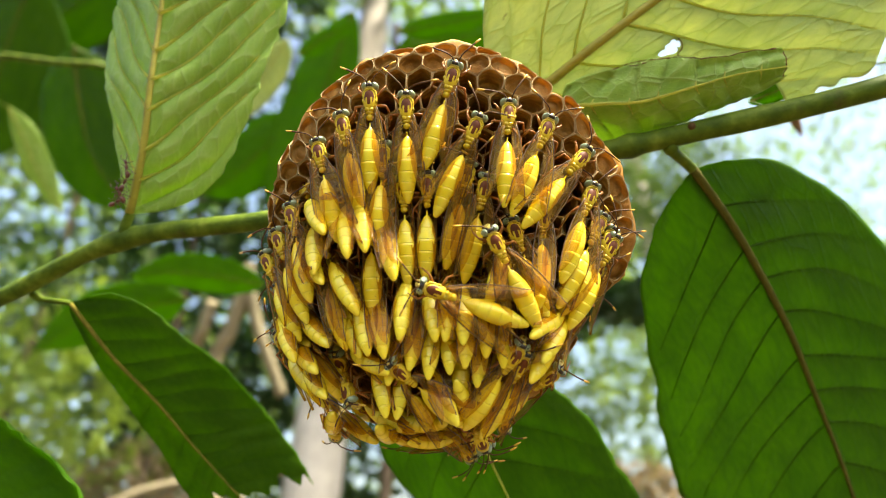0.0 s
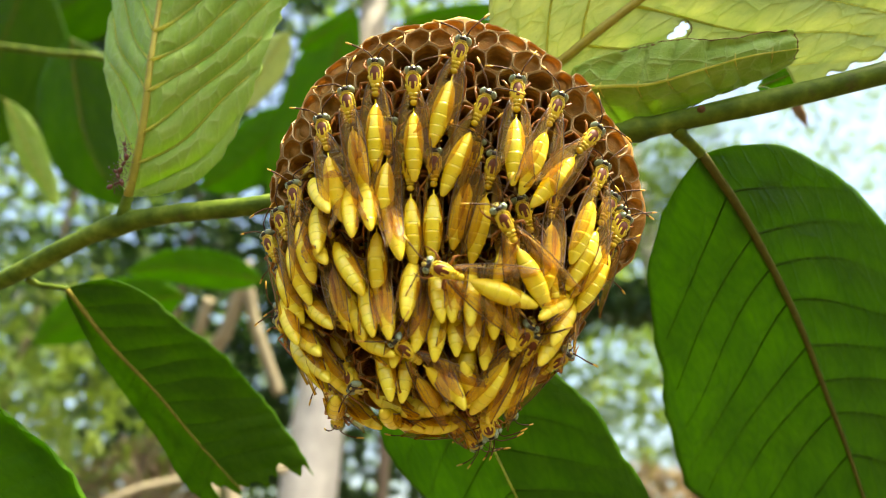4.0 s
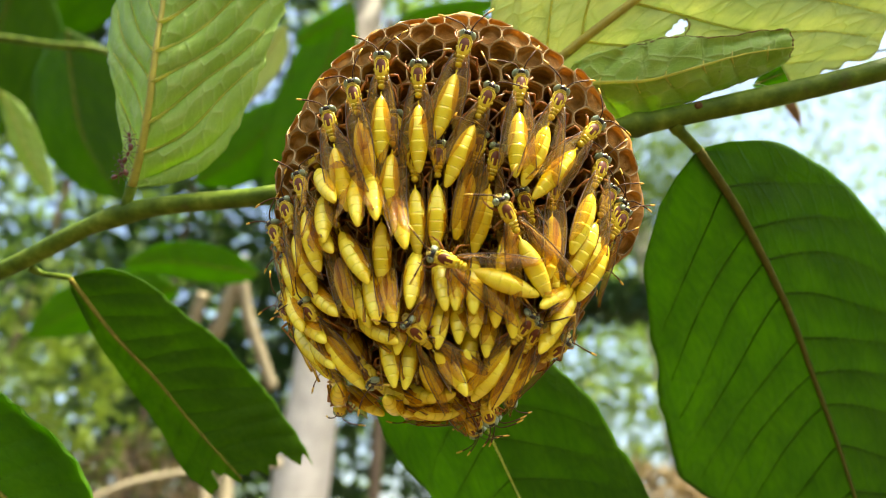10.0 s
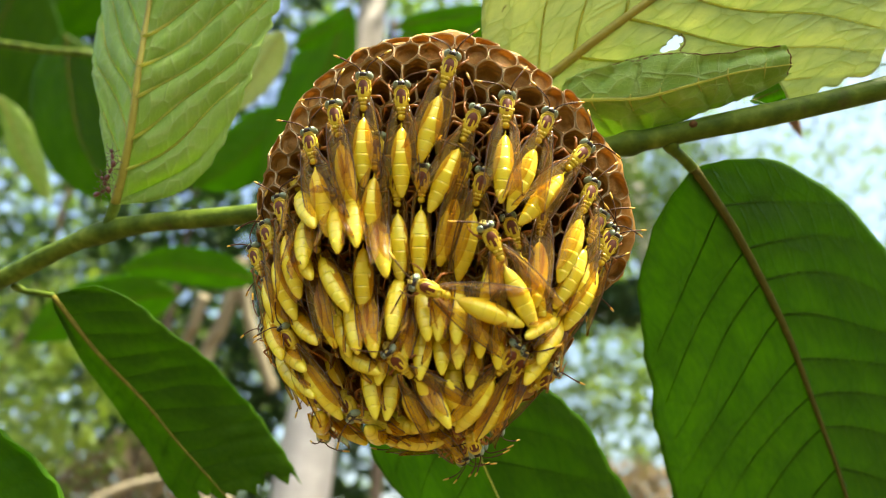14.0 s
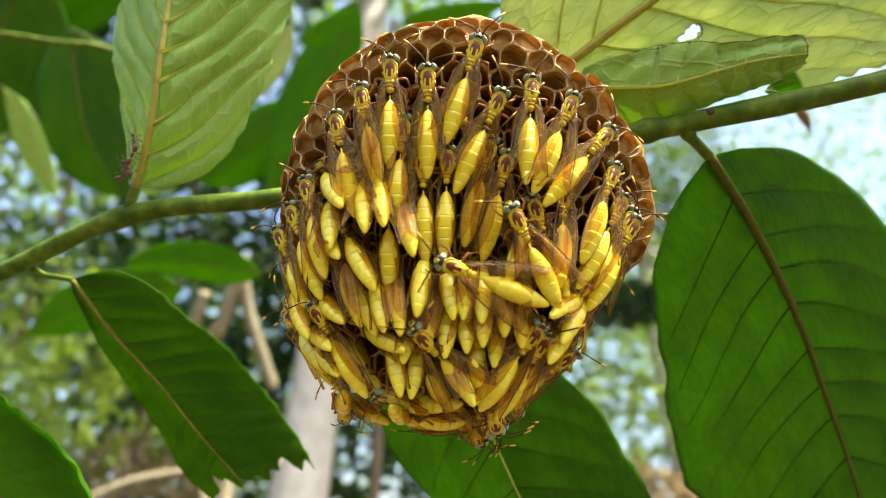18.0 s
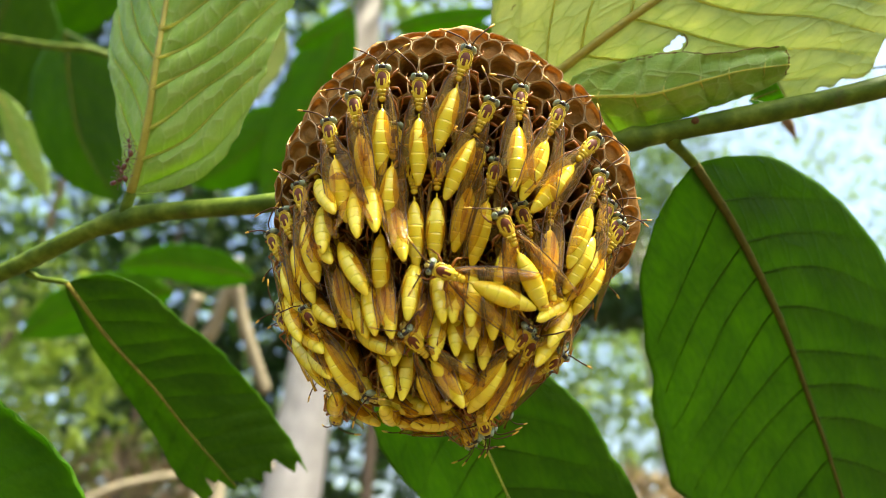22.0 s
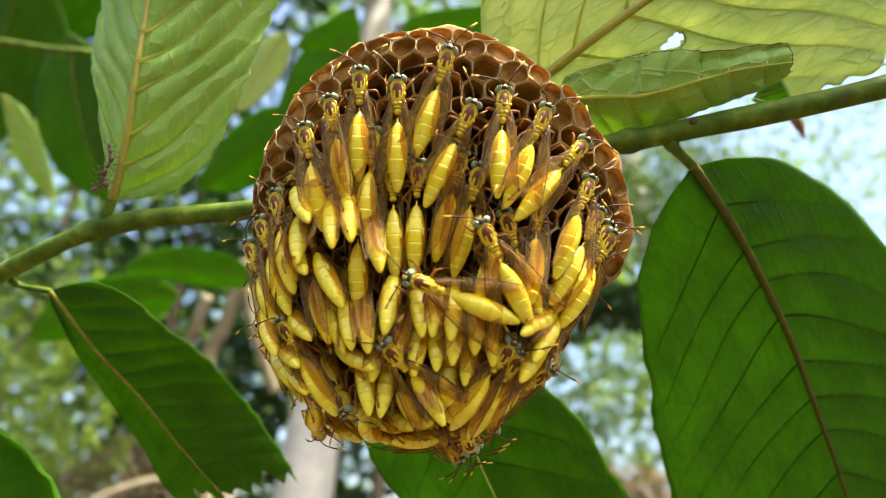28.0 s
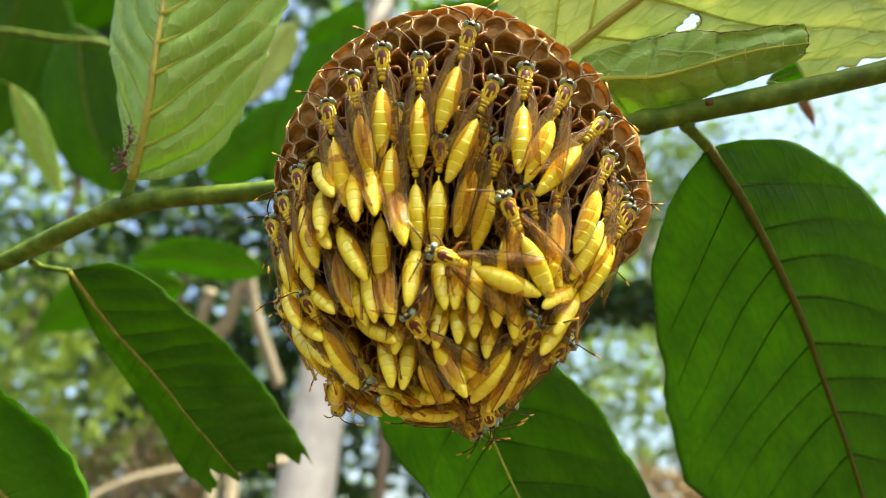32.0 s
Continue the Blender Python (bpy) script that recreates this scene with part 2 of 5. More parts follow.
def thorax_material():
    """Yellow back with two long red-brown patches and a thin light line between them."""
    k = Mat("thorax_pattern")
    sep = k.add("ShaderNodeSeparateXYZ")
    k.link(k.coords(), sep.inputs[0])
    ax = k.math("ABSOLUTE", sep.outputs["X"])
    ex = k.math("DIVIDE", ax, 0.00076)
    ey = k.math("DIVIDE", k.math("SUBTRACT", sep.outputs["Y"], 0.00375), 0.00118)
    d = k.math("ADD", k.math("MULTIPLY", ex, ex), k.math("MULTIPLY", ey, ey))
    d = k.math("ADD", d, k.math("MULTIPLY", k.noise(900, 2), 0.2))
    shield = k.ramp(d, [(0.0, (1, 1, 1)), (0.86, (1, 1, 1)), (0.98, (0, 0, 0))])
    off = k.math("ABSOLUTE", k.math("SUBTRACT", ax, 0.00036))
    stripe = k.math("MULTIPLY", k.math("LESS_THAN", off, 0.00012), k.math("LESS_THAN", sep.outputs["Y"], 0.0037))
    dark = k.math("MULTIPLY", shield, k.math("SUBTRACT", 1.0, stripe))
    maroon = k.ramp(k.noise(700, 3), [(0.3, (0.060, 0.014, 0.005)), (0.7, (0.145, 0.038, 0.010))])
    flank = k.ramp(k.noise(500, 3), [(0.35, (0.58, 0.40, 0.02)), (0.65, (0.68, 0.50, 0.04))])
    col = k.mix(dark, flank, maroon)
    k.base(col, 0.45, 0.2)
    k.bump(k.noise(2600, 3), 0.2, 0.0001)
    return k.m


THORAX = thorax_material()
YELLOW = plain("yellow_plate", (0.68, 0.49, 0.025), 0.35, 0.5, 1200, 0.2)
FACE = plain("pale_yellow_face", (0.60, 0.46, 0.09), 0.4, 0.5, 1200, 0.2)
EYE_MAT = plain("grey_green_eye", (0.29, 0.35, 0.22), 0.3, 0.4, 1500, 0.5, 0.05)
DARK = plain("black_cuticle", (0.020, 0.014, 0.010), 0.3, 0.5, 1500, 0.3)
ANTENNA = plain("dark_antenna", (0.085, 0.036, 0.012), 0.6, 0.2, 1500, 0.3)
ANT_TIP = plain("yellow_antenna_tip", (0.66, 0.38, 0.03), 0.45, 0.4, 1500, 0.2)
LEG = plain("amber_leg", (0.36, 0.135, 0.022), 0.4, 0.4, 1200, 0.35, thru=(0.55, 0.22, 0.03), amount=0.2)


def wing_material():
    """Smoky amber membrane: mostly clear, glossy, a little wrinkled."""
    k = Mat("wing_membrane")
    co = k.coords()
    run = k.add("ShaderNodeMapping")
    run.inputs["Scale"].default_value = (9, 0.7, 9)
    k.link(co, run.inputs[0])
    co = run.outputs[0]
    tint = k.ramp(k.noise(160, 4, co), [(0.40, (0.80, 0.54, 0.13)), (0.60, (0.98, 0.82, 0.32))])
    a = k.ramp(k.noise(260, 4, co), [(0.40, (0.20, 0.098, 0.012)), (0.6, (0.52, 0.33, 0.05))])
    k.base(a, 0.12, 0.5)
    k.bump(k.noise(260, 4, co), 0.8, 0.0004)
    tp = k.add("ShaderNodeBsdfTransparent")
    k.link(tint, tp.inputs[0])
    mx = k.add("ShaderNodeMixShader")
    mx.inputs[0].default_value = 0.74
    k.link(k.b.outputs[0], mx.inputs[1])
    k.link(tp.outputs[0], mx.inputs[2])
    k.link(mx.outputs[0], k.out.inputs["Surface"])
    return k.m


WING = wing_material()
WING_VEIN = plain("wing_vein", (0.085, 0.036, 0.012), 0.35, 0.5, 1500, 0.3)
BARK = plain("pale_bark", (0.42, 0.39, 0.34), 0.85, 0.2, 14, 0.25, 0.5, 0.01)
BARK_DARK = plain("dark_bark", (0.10, 0.075, 0.05), 0.9, 0.2, 14, 0.35, 0.5, 0.01)
STICK = plain("dry_stick", (0.27, 0.23, 0.14), 0.8, 0.2, 60, 0.3)
ANT_MAT = plain("red_brown_ant", (0.11, 0.03, 0.012), 0.35, 0.5, 1500, 0.3)


def foliage_material(name, lo, hi, thru):
    k = Mat(name)
    r = k.add("ShaderNodeNewGeometry").outputs["Random Per Island"]
    k.base(k.mix(k.math("MULTIPLY", k.noise(30, 3), 0.4), k.ramp(r, [(0.0, lo), (1.0, hi)]), lo), 0.5, 0.4)
    k.translucent(thru, 0.4)
    return k.m


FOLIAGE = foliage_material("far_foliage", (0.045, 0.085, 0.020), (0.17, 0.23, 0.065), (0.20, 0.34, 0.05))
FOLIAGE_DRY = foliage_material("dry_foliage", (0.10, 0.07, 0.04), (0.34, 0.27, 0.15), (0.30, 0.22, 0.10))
# Copies of the foliage tone with shade and sunlight put into the colour.
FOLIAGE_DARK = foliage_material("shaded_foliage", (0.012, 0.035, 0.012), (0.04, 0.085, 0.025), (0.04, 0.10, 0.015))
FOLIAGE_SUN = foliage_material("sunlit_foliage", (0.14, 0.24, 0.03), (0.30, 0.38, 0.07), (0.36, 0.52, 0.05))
GROUND = plain("forest_ground", (0.10, 0.075, 0.045), 0.95, 0.1, 6, 0.4, 0.5, 0.02)


# ---- building helpers ----
def mesh_from(name, verts, faces, mats, smooth=True, slots=None, uvs=None):
    me = bpy.data.meshes.new(name)
    me.from_pydata([tuple(v) for v in verts], [], faces)
    for m in (mats if isinstance(mats, (list, tuple)) else [mats]):
        me.materials.append(m)
    if smooth:
        me.polygons.foreach_set("use_smooth", [True] * len(me.polygons))
    if slots:
        me.polygons.foreach_set("material_index", slots)
    if uvs:
        layer = me.uv_layers.new(name="map")
        idx = np.empty(len(me.loops), dtype=np.int32)
        me.loops.foreach_get("vertex_index", idx)
        layer.data.foreach_set("uv", np.array(uvs, dtype=np.float32)[idx].ravel())
    me.update()
    return me


def part(name, data, parent, label="", at=None):
    ob = new(name, data)
    ob.parent = parent
    if at is not None:
        ob.matrix_basis = at
    return tagged(ob, label) if label else ob


class Geo:
    """Vertices and faces gathered from simple shapes, in centimetres."""

    def __init__(self):
        self.v, self.f, self.s = [], [], []

    def rings(self, rings, cap=True, slot=0):
        o, n = len(self.v), len(rings[0])
        for r in rings:
            self.v += r
        for i in range(len(rings) - 1):
            for j in range(n):
                a, b = o + i * n + j, o + i * n + (j + 1) % n
                self.f.append((a, b, b + n, a + n))
                self.s.append(slot)
        if cap:
            self.f += [tuple(range(o + n - 1, o - 1, -1)), tuple(range(o + (len(rings) - 1) * n, o + len(rings) * n))]
            self.s += [slot, slot]
        return self

    def tube(self, pts, radii, n=8, slot=0, cap=True):
        pts = [Vector(p) for p in pts]
        rings, side = [], None
        for i, p in enumerate(pts):
            d = (pts[min(i + 1, len(pts) - 1)] - pts[max(i - 1, 0)]).normalized()
            if side is None:
                side = d.orthogonal().normalized()
            side = (side - d * side.dot(d)).normalized()
            up = d.cross(side)
            r = radii[i] if isinstance(radii, (list, tuple)) else radii
            rings.append([p + (side * math.cos(2 * math.pi * j / n) + up * math.sin(2 * math.pi * j / n)) * r for j in range(n)])
        return self.rings(rings, cap, slot)

    def ball(self, c, r, n=10, m=7, slot=0):
        c, r = Vector(c), (r if isinstance(r, (tuple, list)) else (r, r, r))
        rings = []
        for i in range(m):
            a = math.pi * (0.04 + 0.92 * i / (m - 1)) - math.pi / 2
            rings.append([c + Vector((r[0] * math.cos(a) * math.cos(2 * math.pi * j / n), r[1] * math.cos(a) * math.sin(2 * math.pi * j / n), r[2] * math.sin(a))) for j in range(n)])
        return self.rings(rings, True, slot)

    def lathe_y(self, prof, n=14, flat=1.0, bend=0.0, slot=0):
        """prof: (y, radius); bend drops the axis with the square of y."""
        rings = [[Vector((r * math.cos(2 * math.pi * j / n), y, -bend * y * y + flat * r * math.sin(2 * math.pi * j / n))) for j in range(n)] for y, r in prof]
        return self.rings(rings, True, slot)

    def mesh(self, name, mats, place=None, smooth=True):
        vs = [(place(v) if place else Vector(v) * CM) for v in self.v]
        return mesh_from(name, vs, self.f, mats, smooth, self.s)


def spline(pts, n):
    """n + 1 points on a smooth curve through pts."""
    pts = [Vector(p) for p in pts]
    out, m = [], len(pts) - 1
    for i in range(n + 1):
        u = i / n * m
        k = min(int(u), m - 1)
        t = u - k
        p1, p2 = pts[k], pts[k + 1]
        p0 = pts[k - 1] if k else p1 * 2 - p2
        p3 = pts[k + 2] if k + 2 <= m else p2 * 2 - p1
        out.append(0.5 * ((2 * p1) + (p2 - p0) * t + (2 * p0 - 5 * p1 + 4 * p2 - p3) * t * t + (3 * p1 - p0 - 3 * p2 + p3) * t ** 3))
    return out


def thing(name, label, category, group="", kind="", at=None):
    ob = new(name)
    ob.empty_display_size = 0.005
    if at is not None:
        ob.matrix_basis = at
    return tagged(ob, label, category, group, kind)


# ---- the nest: a bulging comb of paper cells ----
NEST_X, NEST_Z = 0.03, 0.02
OUTLINE = ((0, 2.80), (30, 2.78), (50, 2.80), (90, 3.06), (125, 2.99), (152, 2.85), (180, 2.80), (218, 2.90), (234, 3.05), (270, 3.0), (293, 2.76), (335, 2.38), (360, 2.80))


def nest_reach(a):
    """Radius of the comb's outline at the angle a."""
    d = math.degrees(a) % 360
    for (a0, r0), (a1, r1) in zip(OUTLINE, OUTLINE[1:]):
        if d <= a1:
            t = (d - a0) / (a1 - a0)
            return r0 + (r1 - r0) * (3 * t * t - 2 * t ** 3)
    return OUTLINE[0][1]


def crown(a):
    """How much the comb rolls back over its top."""
    return 0.85 * max(0.0, math.cos(a - radians(100))) ** 2


def roll(a):
    return max(crown(a), max(0.0, -math.cos(a - radians(12))) ** 1.5)


def nest_depth(q, a, x, z):
    """How far the comb's face lies ahead: flat above, falling back to the left and below."""
    fall = 0.66 - 0.36 * math.sin(a) - 0.16 * math.cos(a)
    return 8.32 + fall * q ** 3 + 5.0 * crown(a) * max(0.0, q - 0.86) ** 2 - 0.03 * z - 0.02 * x


def curl(q, a):
    """Seen radius for the unrolled radius q: the comb rolls away on its left flank and top and stays open elsewhere."""
    k = roll(a)
    rolled = q if q < 0.8 else 0.8 + 0.2 * math.sin(min(1.0, (q - 0.8) / 0.314) * math.pi / 2)
    return k * rolled + (1 - k) * min(q, 1.0 + 0.3 * max(0.0, q - 1.0))


def uncurl(rho, a):
    lo, hi = 0.0, 1.12
    for _ in range(18):
        mid = (lo + hi) / 2
        lo, hi = (mid, hi) if curl(mid, a) < rho else (lo, mid)
    return lo


def comb(u, v, back=0.0):
    """A point of the comb's face by its unrolled place (u, v), moved back along the cells by that much."""
    a = math.atan2(v, u)
    q = math.hypot(u, v) / nest_reach(a)
    rho = curl(q, a)
    k = nest_reach(a) * rho / max(1e-6, math.hypot(u, v))
    x, z = NEST_X + u * k, NEST_Z + v * k
    y = nest_depth(q, a, x, z)
    p = Vector((x, y, z))
    if back:
        core = Vector((NEST_X * 0.5 + x * 0.35, 13.2, z * 0.35))
        p += (core - p).normalized() * back
    return p


def comb_face(x, z):
    """Point and outward normal of the comb at the plan place (x, z)."""
    def p(x, z):
        dx, dz = x - NEST_X, z - NEST_Z
        a = math.atan2(dz, dx)
        rho = min(0.985, math.hypot(dx, dz) / nest_reach(a))
        q = uncurl(rho, a)
        return Vector((x, nest_depth(q, a, x, z), z))
    e = 0.08
    n = (p(x + e, z) - p(x - e, z)).cross(p(x, z + e) - p(x, z - e)).normalized()
    if n.y > 0:
        n = -n
    return p(x, z), n


nest = thing("wasp_nest", "brown paper nest of open hexagonal cells, hung on a green stem", "wasp nest")
STEP = 0.342


def hex_corner(i, j, key):
    h = math.sin(i * 12.9898 + j * 78.233 + key * 37.719) * 43758.5453
    return (h - math.floor(h)) - 0.5


def build_cell(i, j):
    u0, v0 = STEP * (i + 0.5 * (j % 2)), STEP * 0.866 * j
    n = 18
    q0 = math.hypot(u0, v0) / nest_reach(math.atan2(v0, u0))
    top = 0.07 * crown(math.atan2(v0, u0))
    depth = (0.15 if q0 > 0.89 - top else 0.24 if q0 > 0.79 + top / 2 else 1.25) * (1 + 0.25 * hex_corner(i, j, 3))
    flat = []
    for k in range(n):
        a = 2 * math.pi * k / n + math.pi / 6
        hexr = STEP * 0.5 / math.cos(((a + math.pi / 6) % (math.pi / 3)) - math.pi / 6)
        flat.append((math.cos(a), math.sin(a), hexr))

    def ring(size, round_off, back):
        out = []
        for cx, cz, hr in flat:
            r = (hr * (1 - round_off) + STEP * 0.52 * round_off) * size
            u, v = u0 + cx * r, v0 + cz * r
            w = noise.noise_vector(Vector((u * 1.7, v * 1.7, 0.4)))
            out.append(comb(u + 0.085 * w.x, v + 0.085 * w.y, back + 0.10 * w.z + 0.03 * noise.noise(Vector((u * 7, v * 7, 2.0)))))
        return out
    lift = -0.03 + 0.035 * hex_corner(i, j, 4)
    soft = 0.62 if q0 > 0.90 else 0.3 if q0 > 0.8 else 0.05
    g = Geo()
    g.rings([ring(0.82, 0.1, 1.4), ring(0.97, 0.1, 0.5), ring(1.015, 0.1, 0.2), ring(1.01, soft * 0.8, 0.05 + lift)], False, 0)
    g.rings([ring(1.01, soft * 0.8, 0.05 + lift), ring(0.995, soft, lift), ring(0.955, 0.16 + soft * 0.7, lift - 0.014), ring(0.915, 0.34 + soft * 0.6, 0.012 + lift)], False, 1)
    dome = 0.62 if q0 > 0.90 else 0.95
    g.rings([ring(0.915, 0.34 + soft * 0.6, 0.012 + lift), ring(0.885, 0.42 + soft * 0.5, lift + depth * 0.34), ring(0.80, 0.9, lift + depth * 0.68), ring(0.62, 1.0, lift + depth * 0.92 * (0.5 + dome / 2)), ring(0.40, 1.0, lift + depth * 1.02 * dome), ring(0.16, 1.0, lift + depth * 1.08 * dome)], False, 0)
    o = len(g.v)
    g.f.append(tuple(range(o - n, o)))
    g.s.append(0)
    part("cell", g.mesh("cell", [PAPER, PAPER_RIM], T), nest)


for j in range(-14, 14):
    for i in range(-13, 13):
        u, v = STEP * (i + 0.5 * (j % 2)), STEP * 0.866 * j
        a = math.atan2(v, u)
        if math.hypot(u, v) < (0.955 + max(0.11 * max(0.0, -math.cos(a)), 0.12 * crown(a)) + 0.02 * max(0.0, math.cos(a))) * nest_reach(a):
            build_cell(i, j)

# back wall of the comb and the stalk that ties it to the stem
g = Geo()
rings = []
for q, b, out in ((0.92, 0.30, 0), (0.95, 0.19, 0), (0.98, 0.12, 0), (1.0, 0.09, 0.06), (1.0, 0.15, 0.12), (1.0, 0.27, 0.15), (1.0, 0.46, 0.14), (0.995, 0.7, 0.08), (0.98, 0.95, 0), (0.96, 1.25, 0), (0.8, 1.5, 0), (0.5, 1.65, 0), (0.15, 1.75, 0)):
    ring = []
    for k in range(208):
        a = 2 * math.pi * k / 208
        r = q * nest_reach(a) * (1 + 0.07 * roll(a))
        lump = out * (1 + 1.3 * noise.noise(Vector((math.cos(a) * 5, math.sin(a) * 5, b * 3)))) + 0.05 * (q > 0.94) * noise.noise(Vector((math.cos(a) * 14, math.sin(a) * 14, b * 5)))
        ring.append(comb(r * math.cos(a), r * math.sin(a), b) + Vector((math.cos(a), 0.2, math.sin(a))) * lump)
    rings.append(ring)
g.rings(rings, True)
part("comb_back", g.mesh("comb_back", PAPER, T), nest, "rounded brown paper back")
g = Geo()
g.tube(spline([(0.15, 9.7, 0.6), (0.22, 10.1, 0.85), (0.25, 10.5, 1.0), (0.25, 10.72, 1.02)], 10), [0.5, 0.42, 0.34, 0.3, 0.27, 0.25, 0.24, 0.26, 0.32, 0.36, 0.36], 12)
part("stalk", g.mesh("stalk", PAPER, T), nest, "short dark paper stalk")


# ---- the stem ----
stem = thing("plant_stem", "green woody plant stem with brown scars", "stem")
STEM_WAY = [(-12.5, 12.6, -2.4), (-8.9, 11.9, -0.95), (-6.2, 11.35, 0.18), (-3.2, 10.9, 0.55), (0.2, 10.85, 1.15), (2.85, 10.55, 1.74), (4.25, 10.35, 2.03), (7.5, 9.75, 2.75), (12.0, 9.2, 4.2)]
way = spline(STEM_WAY, 90)
rad = [0.168 + 0.00032 * i + 0.02 * noise.noise(Vector((i * 0.23, 0, 3))) + (0.05 * math.exp(-((i - 60) / 1.5) ** 2) + 0.045 * math.exp(-((i - 22) / 1.5) ** 2)) for i in range(91)]
part("shoot", Geo().tube(way, rad, 16).mesh("shoot", STEM, T), stem)
foot = T(STEM_WAY[0])
g = Geo().tube(spline([foot, foot + Vector((-0.07, 0.01, -0.07)), Vector((foot.x - 0.17, foot.y + 0.02, 0.7)), Vector((foot.x - 0.2, foot.y + 0.02, 0.0))], 40), [0.0023 + 0.00006 * i for i in range(41)], 14)
part("main_stalk", g.mesh("main_stalk", STEM, lambda v: Vector(v)), stem, "green stalk rising from the ground")
g = Geo().ball((4.32, 10.17, 2.13), (0.075, 0.05, 0.07), 10, 6)
part("bud_scar", g.mesh("bud_scar", BUD, T), stem, "brown bud scar")


# ---- leaves ----
def even(pts, n):
    """The smooth curve through pts in n equal steps."""
    fine = spline(pts, 400)
    run = [0.0]
    for p, q in zip(fine, fine[1:]):
        run.append(run[-1] + (q - p).length)
    out, k = [], 0
    for i in range(n + 1):
        want = run[-1] * i / n
        while k < 399 and run[k + 1] < want:
            k += 1
        out.append(fine[k].lerp(fine[k + 1], (want - run[k]) / max(1e-9, run[k + 1] - run[k])))
    return out, run[-1]


def half_width(widths, s):
    """Half-width at s, from values at even steps along the blade, rounded at both ends."""
    u = max(0.0, min(1.0, s)) * (len(widths) - 1)
    k = min(int(u), len(widths) - 2)
    t = u - k
    p1, p2 = widths[k], widths[k + 1]
    p0, p3 = widths[max(0, k - 1)], widths[min(len(widths) - 1, k + 2)]
    w = 0.5 * (2 * p1 + (p2 - p0) * t + (2 * p0 - 5 * p1 + 4 * p2 - p3) * t * t + (3 * p1 - p0 - 3 * p2 + p3) * t ** 3)
    return max(0.0, w) * min(1.0, math.sqrt(max(0.0, s) / 0.03))


OVAL = (0.15, 0.55, 0.82, 0.95, 1.0, 1.0, 0.94, 0.82, 0.63, 0.35, 0.0)


def leaf(name, label, ribs, left, right, fold_l, fold_r, face, mats, veins=11, quilt=0.07, cut=1.0, rib=0.10,
         petiole=None, vein_r=0.024, ragged=0.0, lean=0.8, group="leaves of the plant", hole=None, rows=96, cols=26, seed=1, host=None, tears=(), margin=0.018, torn=(), arch=0.07, proud=0.008, slant=0.0, rim=0.0):
    """A leaf along the midrib points: half-widths on each side (a number, or values along it), folds of its halves
    (degrees, away from the side that looks towards `face`), cushions between raised veins."""
    blade_m, rib_m, vein_m = mats
    axis, length = even(ribs, rows)
    face = Vector(face).normalized()
    left = [left * v for v in OVAL] if isinstance(left, float) else left
    right = [right * v for v in OVAL] if isinstance(right, float) else right
    ob = host or thing(name, label, "leaf", group)

    def frame_at(s):
        u = max(0.0, min(1.0, s)) * rows
        i = min(int(u), rows - 1)
        d = (axis[min(i + 2, rows)] - axis[max(i - 1, 0)]).normalized()
        across = d.cross(face).normalized()
        return axis[i].lerp(axis[i + 1], u - i), d, across, across.cross(d).normalized()

    def reach(s, w):
        r = abs(w) * half_width(left if w < 0 else right, s)
        return r * (1 + margin * math.sin(s * 75 + seed + 1.3 * math.sin(s * 31)) * abs(w) ** 6 + 0.04 * noise.noise(Vector((s * 9, seed, w))) * abs(w) ** 2)

    def phase(s, r):
        """Counts the side veins, which sweep towards the tip and curve up near the margin."""
        return (s + 0.010 * math.sin(s * 21 + seed * 2) - lean * (0.62 * r + arch * r * r) / length) * (veins + 1)

    def point(s, w, lift=0.0):
        """s along the rib, w across from -1 (left) to 1 (right)."""
        p, d, across, up = frame_at(s)
        r = reach(s, w)
        a, sg = radians(fold_l if w < 0 else fold_r), (-1 if w < 0 else 1)
        cushion = quilt * (abs(math.sin(math.pi * phase(s, r))) ** 0.55 - 0.6) * min(1, r * 3) * (1 - 0.5 * abs(w) ** 3)
        curled = rim * max(0.0, -w - 0.8) ** 1.5 * 11
        wav = 0.12 * noise.noise(Vector((s * 4 + seed, w * 2.0, seed * 1.7))) * abs(w)
        return p + across * (sg * r * math.cos(a)) - up * (r * math.sin(a)) + up * (cushion + wav + lift + curled)

    verts, uvs, faces = [], [], []
    n = 2 * cols + 1
    for i in range(rows + 1):
        s = i / rows * cut
        for j in range(n):
            w = (j - cols) / cols
            ss = s * (1 + slant * max(0.0, -w))
            if ragged and s > cut - 0.12:
                ss -= ragged * (0.5 + noise.noise(Vector((w * 5.5, seed, 0.3))) + 0.22 * noise.noise(Vector((w * 13.0, seed, 1.3)))) * max(0, (s - cut + 0.12) / 0.12)
            r = reach(ss, w)
            verts.append(point(ss, w))
            uvs.append((phase(ss, r) + (40 if w < 0 else 0), r * 2.5 + 0.25 * phase(ss, 0)))
    if hole:
        for i in range(rows + 1):
            for j in range(n):
                s, w = i / rows * cut, (j - cols) / cols
                d, hs, hw = min((math.hypot((s - hs) / hr, (w - hw) / hq), hs, hw) for hs, hw, hr, hq in hole)
                if 0.72 < d < 1.42:
                    verts[i * n + j] = point(hs + (s - hs) / d, hw + (w - hw) / d)
    for i in range(rows):
        for j in range(n - 1):
            s, w = (i + 0.5) / rows * cut, (j + 0.5 - cols) / cols
            if hole and any(((s - hs) / hr) ** 2 + ((w - hw) / hq) ** 2 < 1 for hs, hw, hr, hq in hole):
                continue
            if any(s0 <= s < s1 and w > w0 + (w1 - w0) * (s - s0) / (s1 - s0) + 0.05 for (s0, w0), (s1, w1) in zip(torn, torn[1:])):
                continue
            a = i * n + j
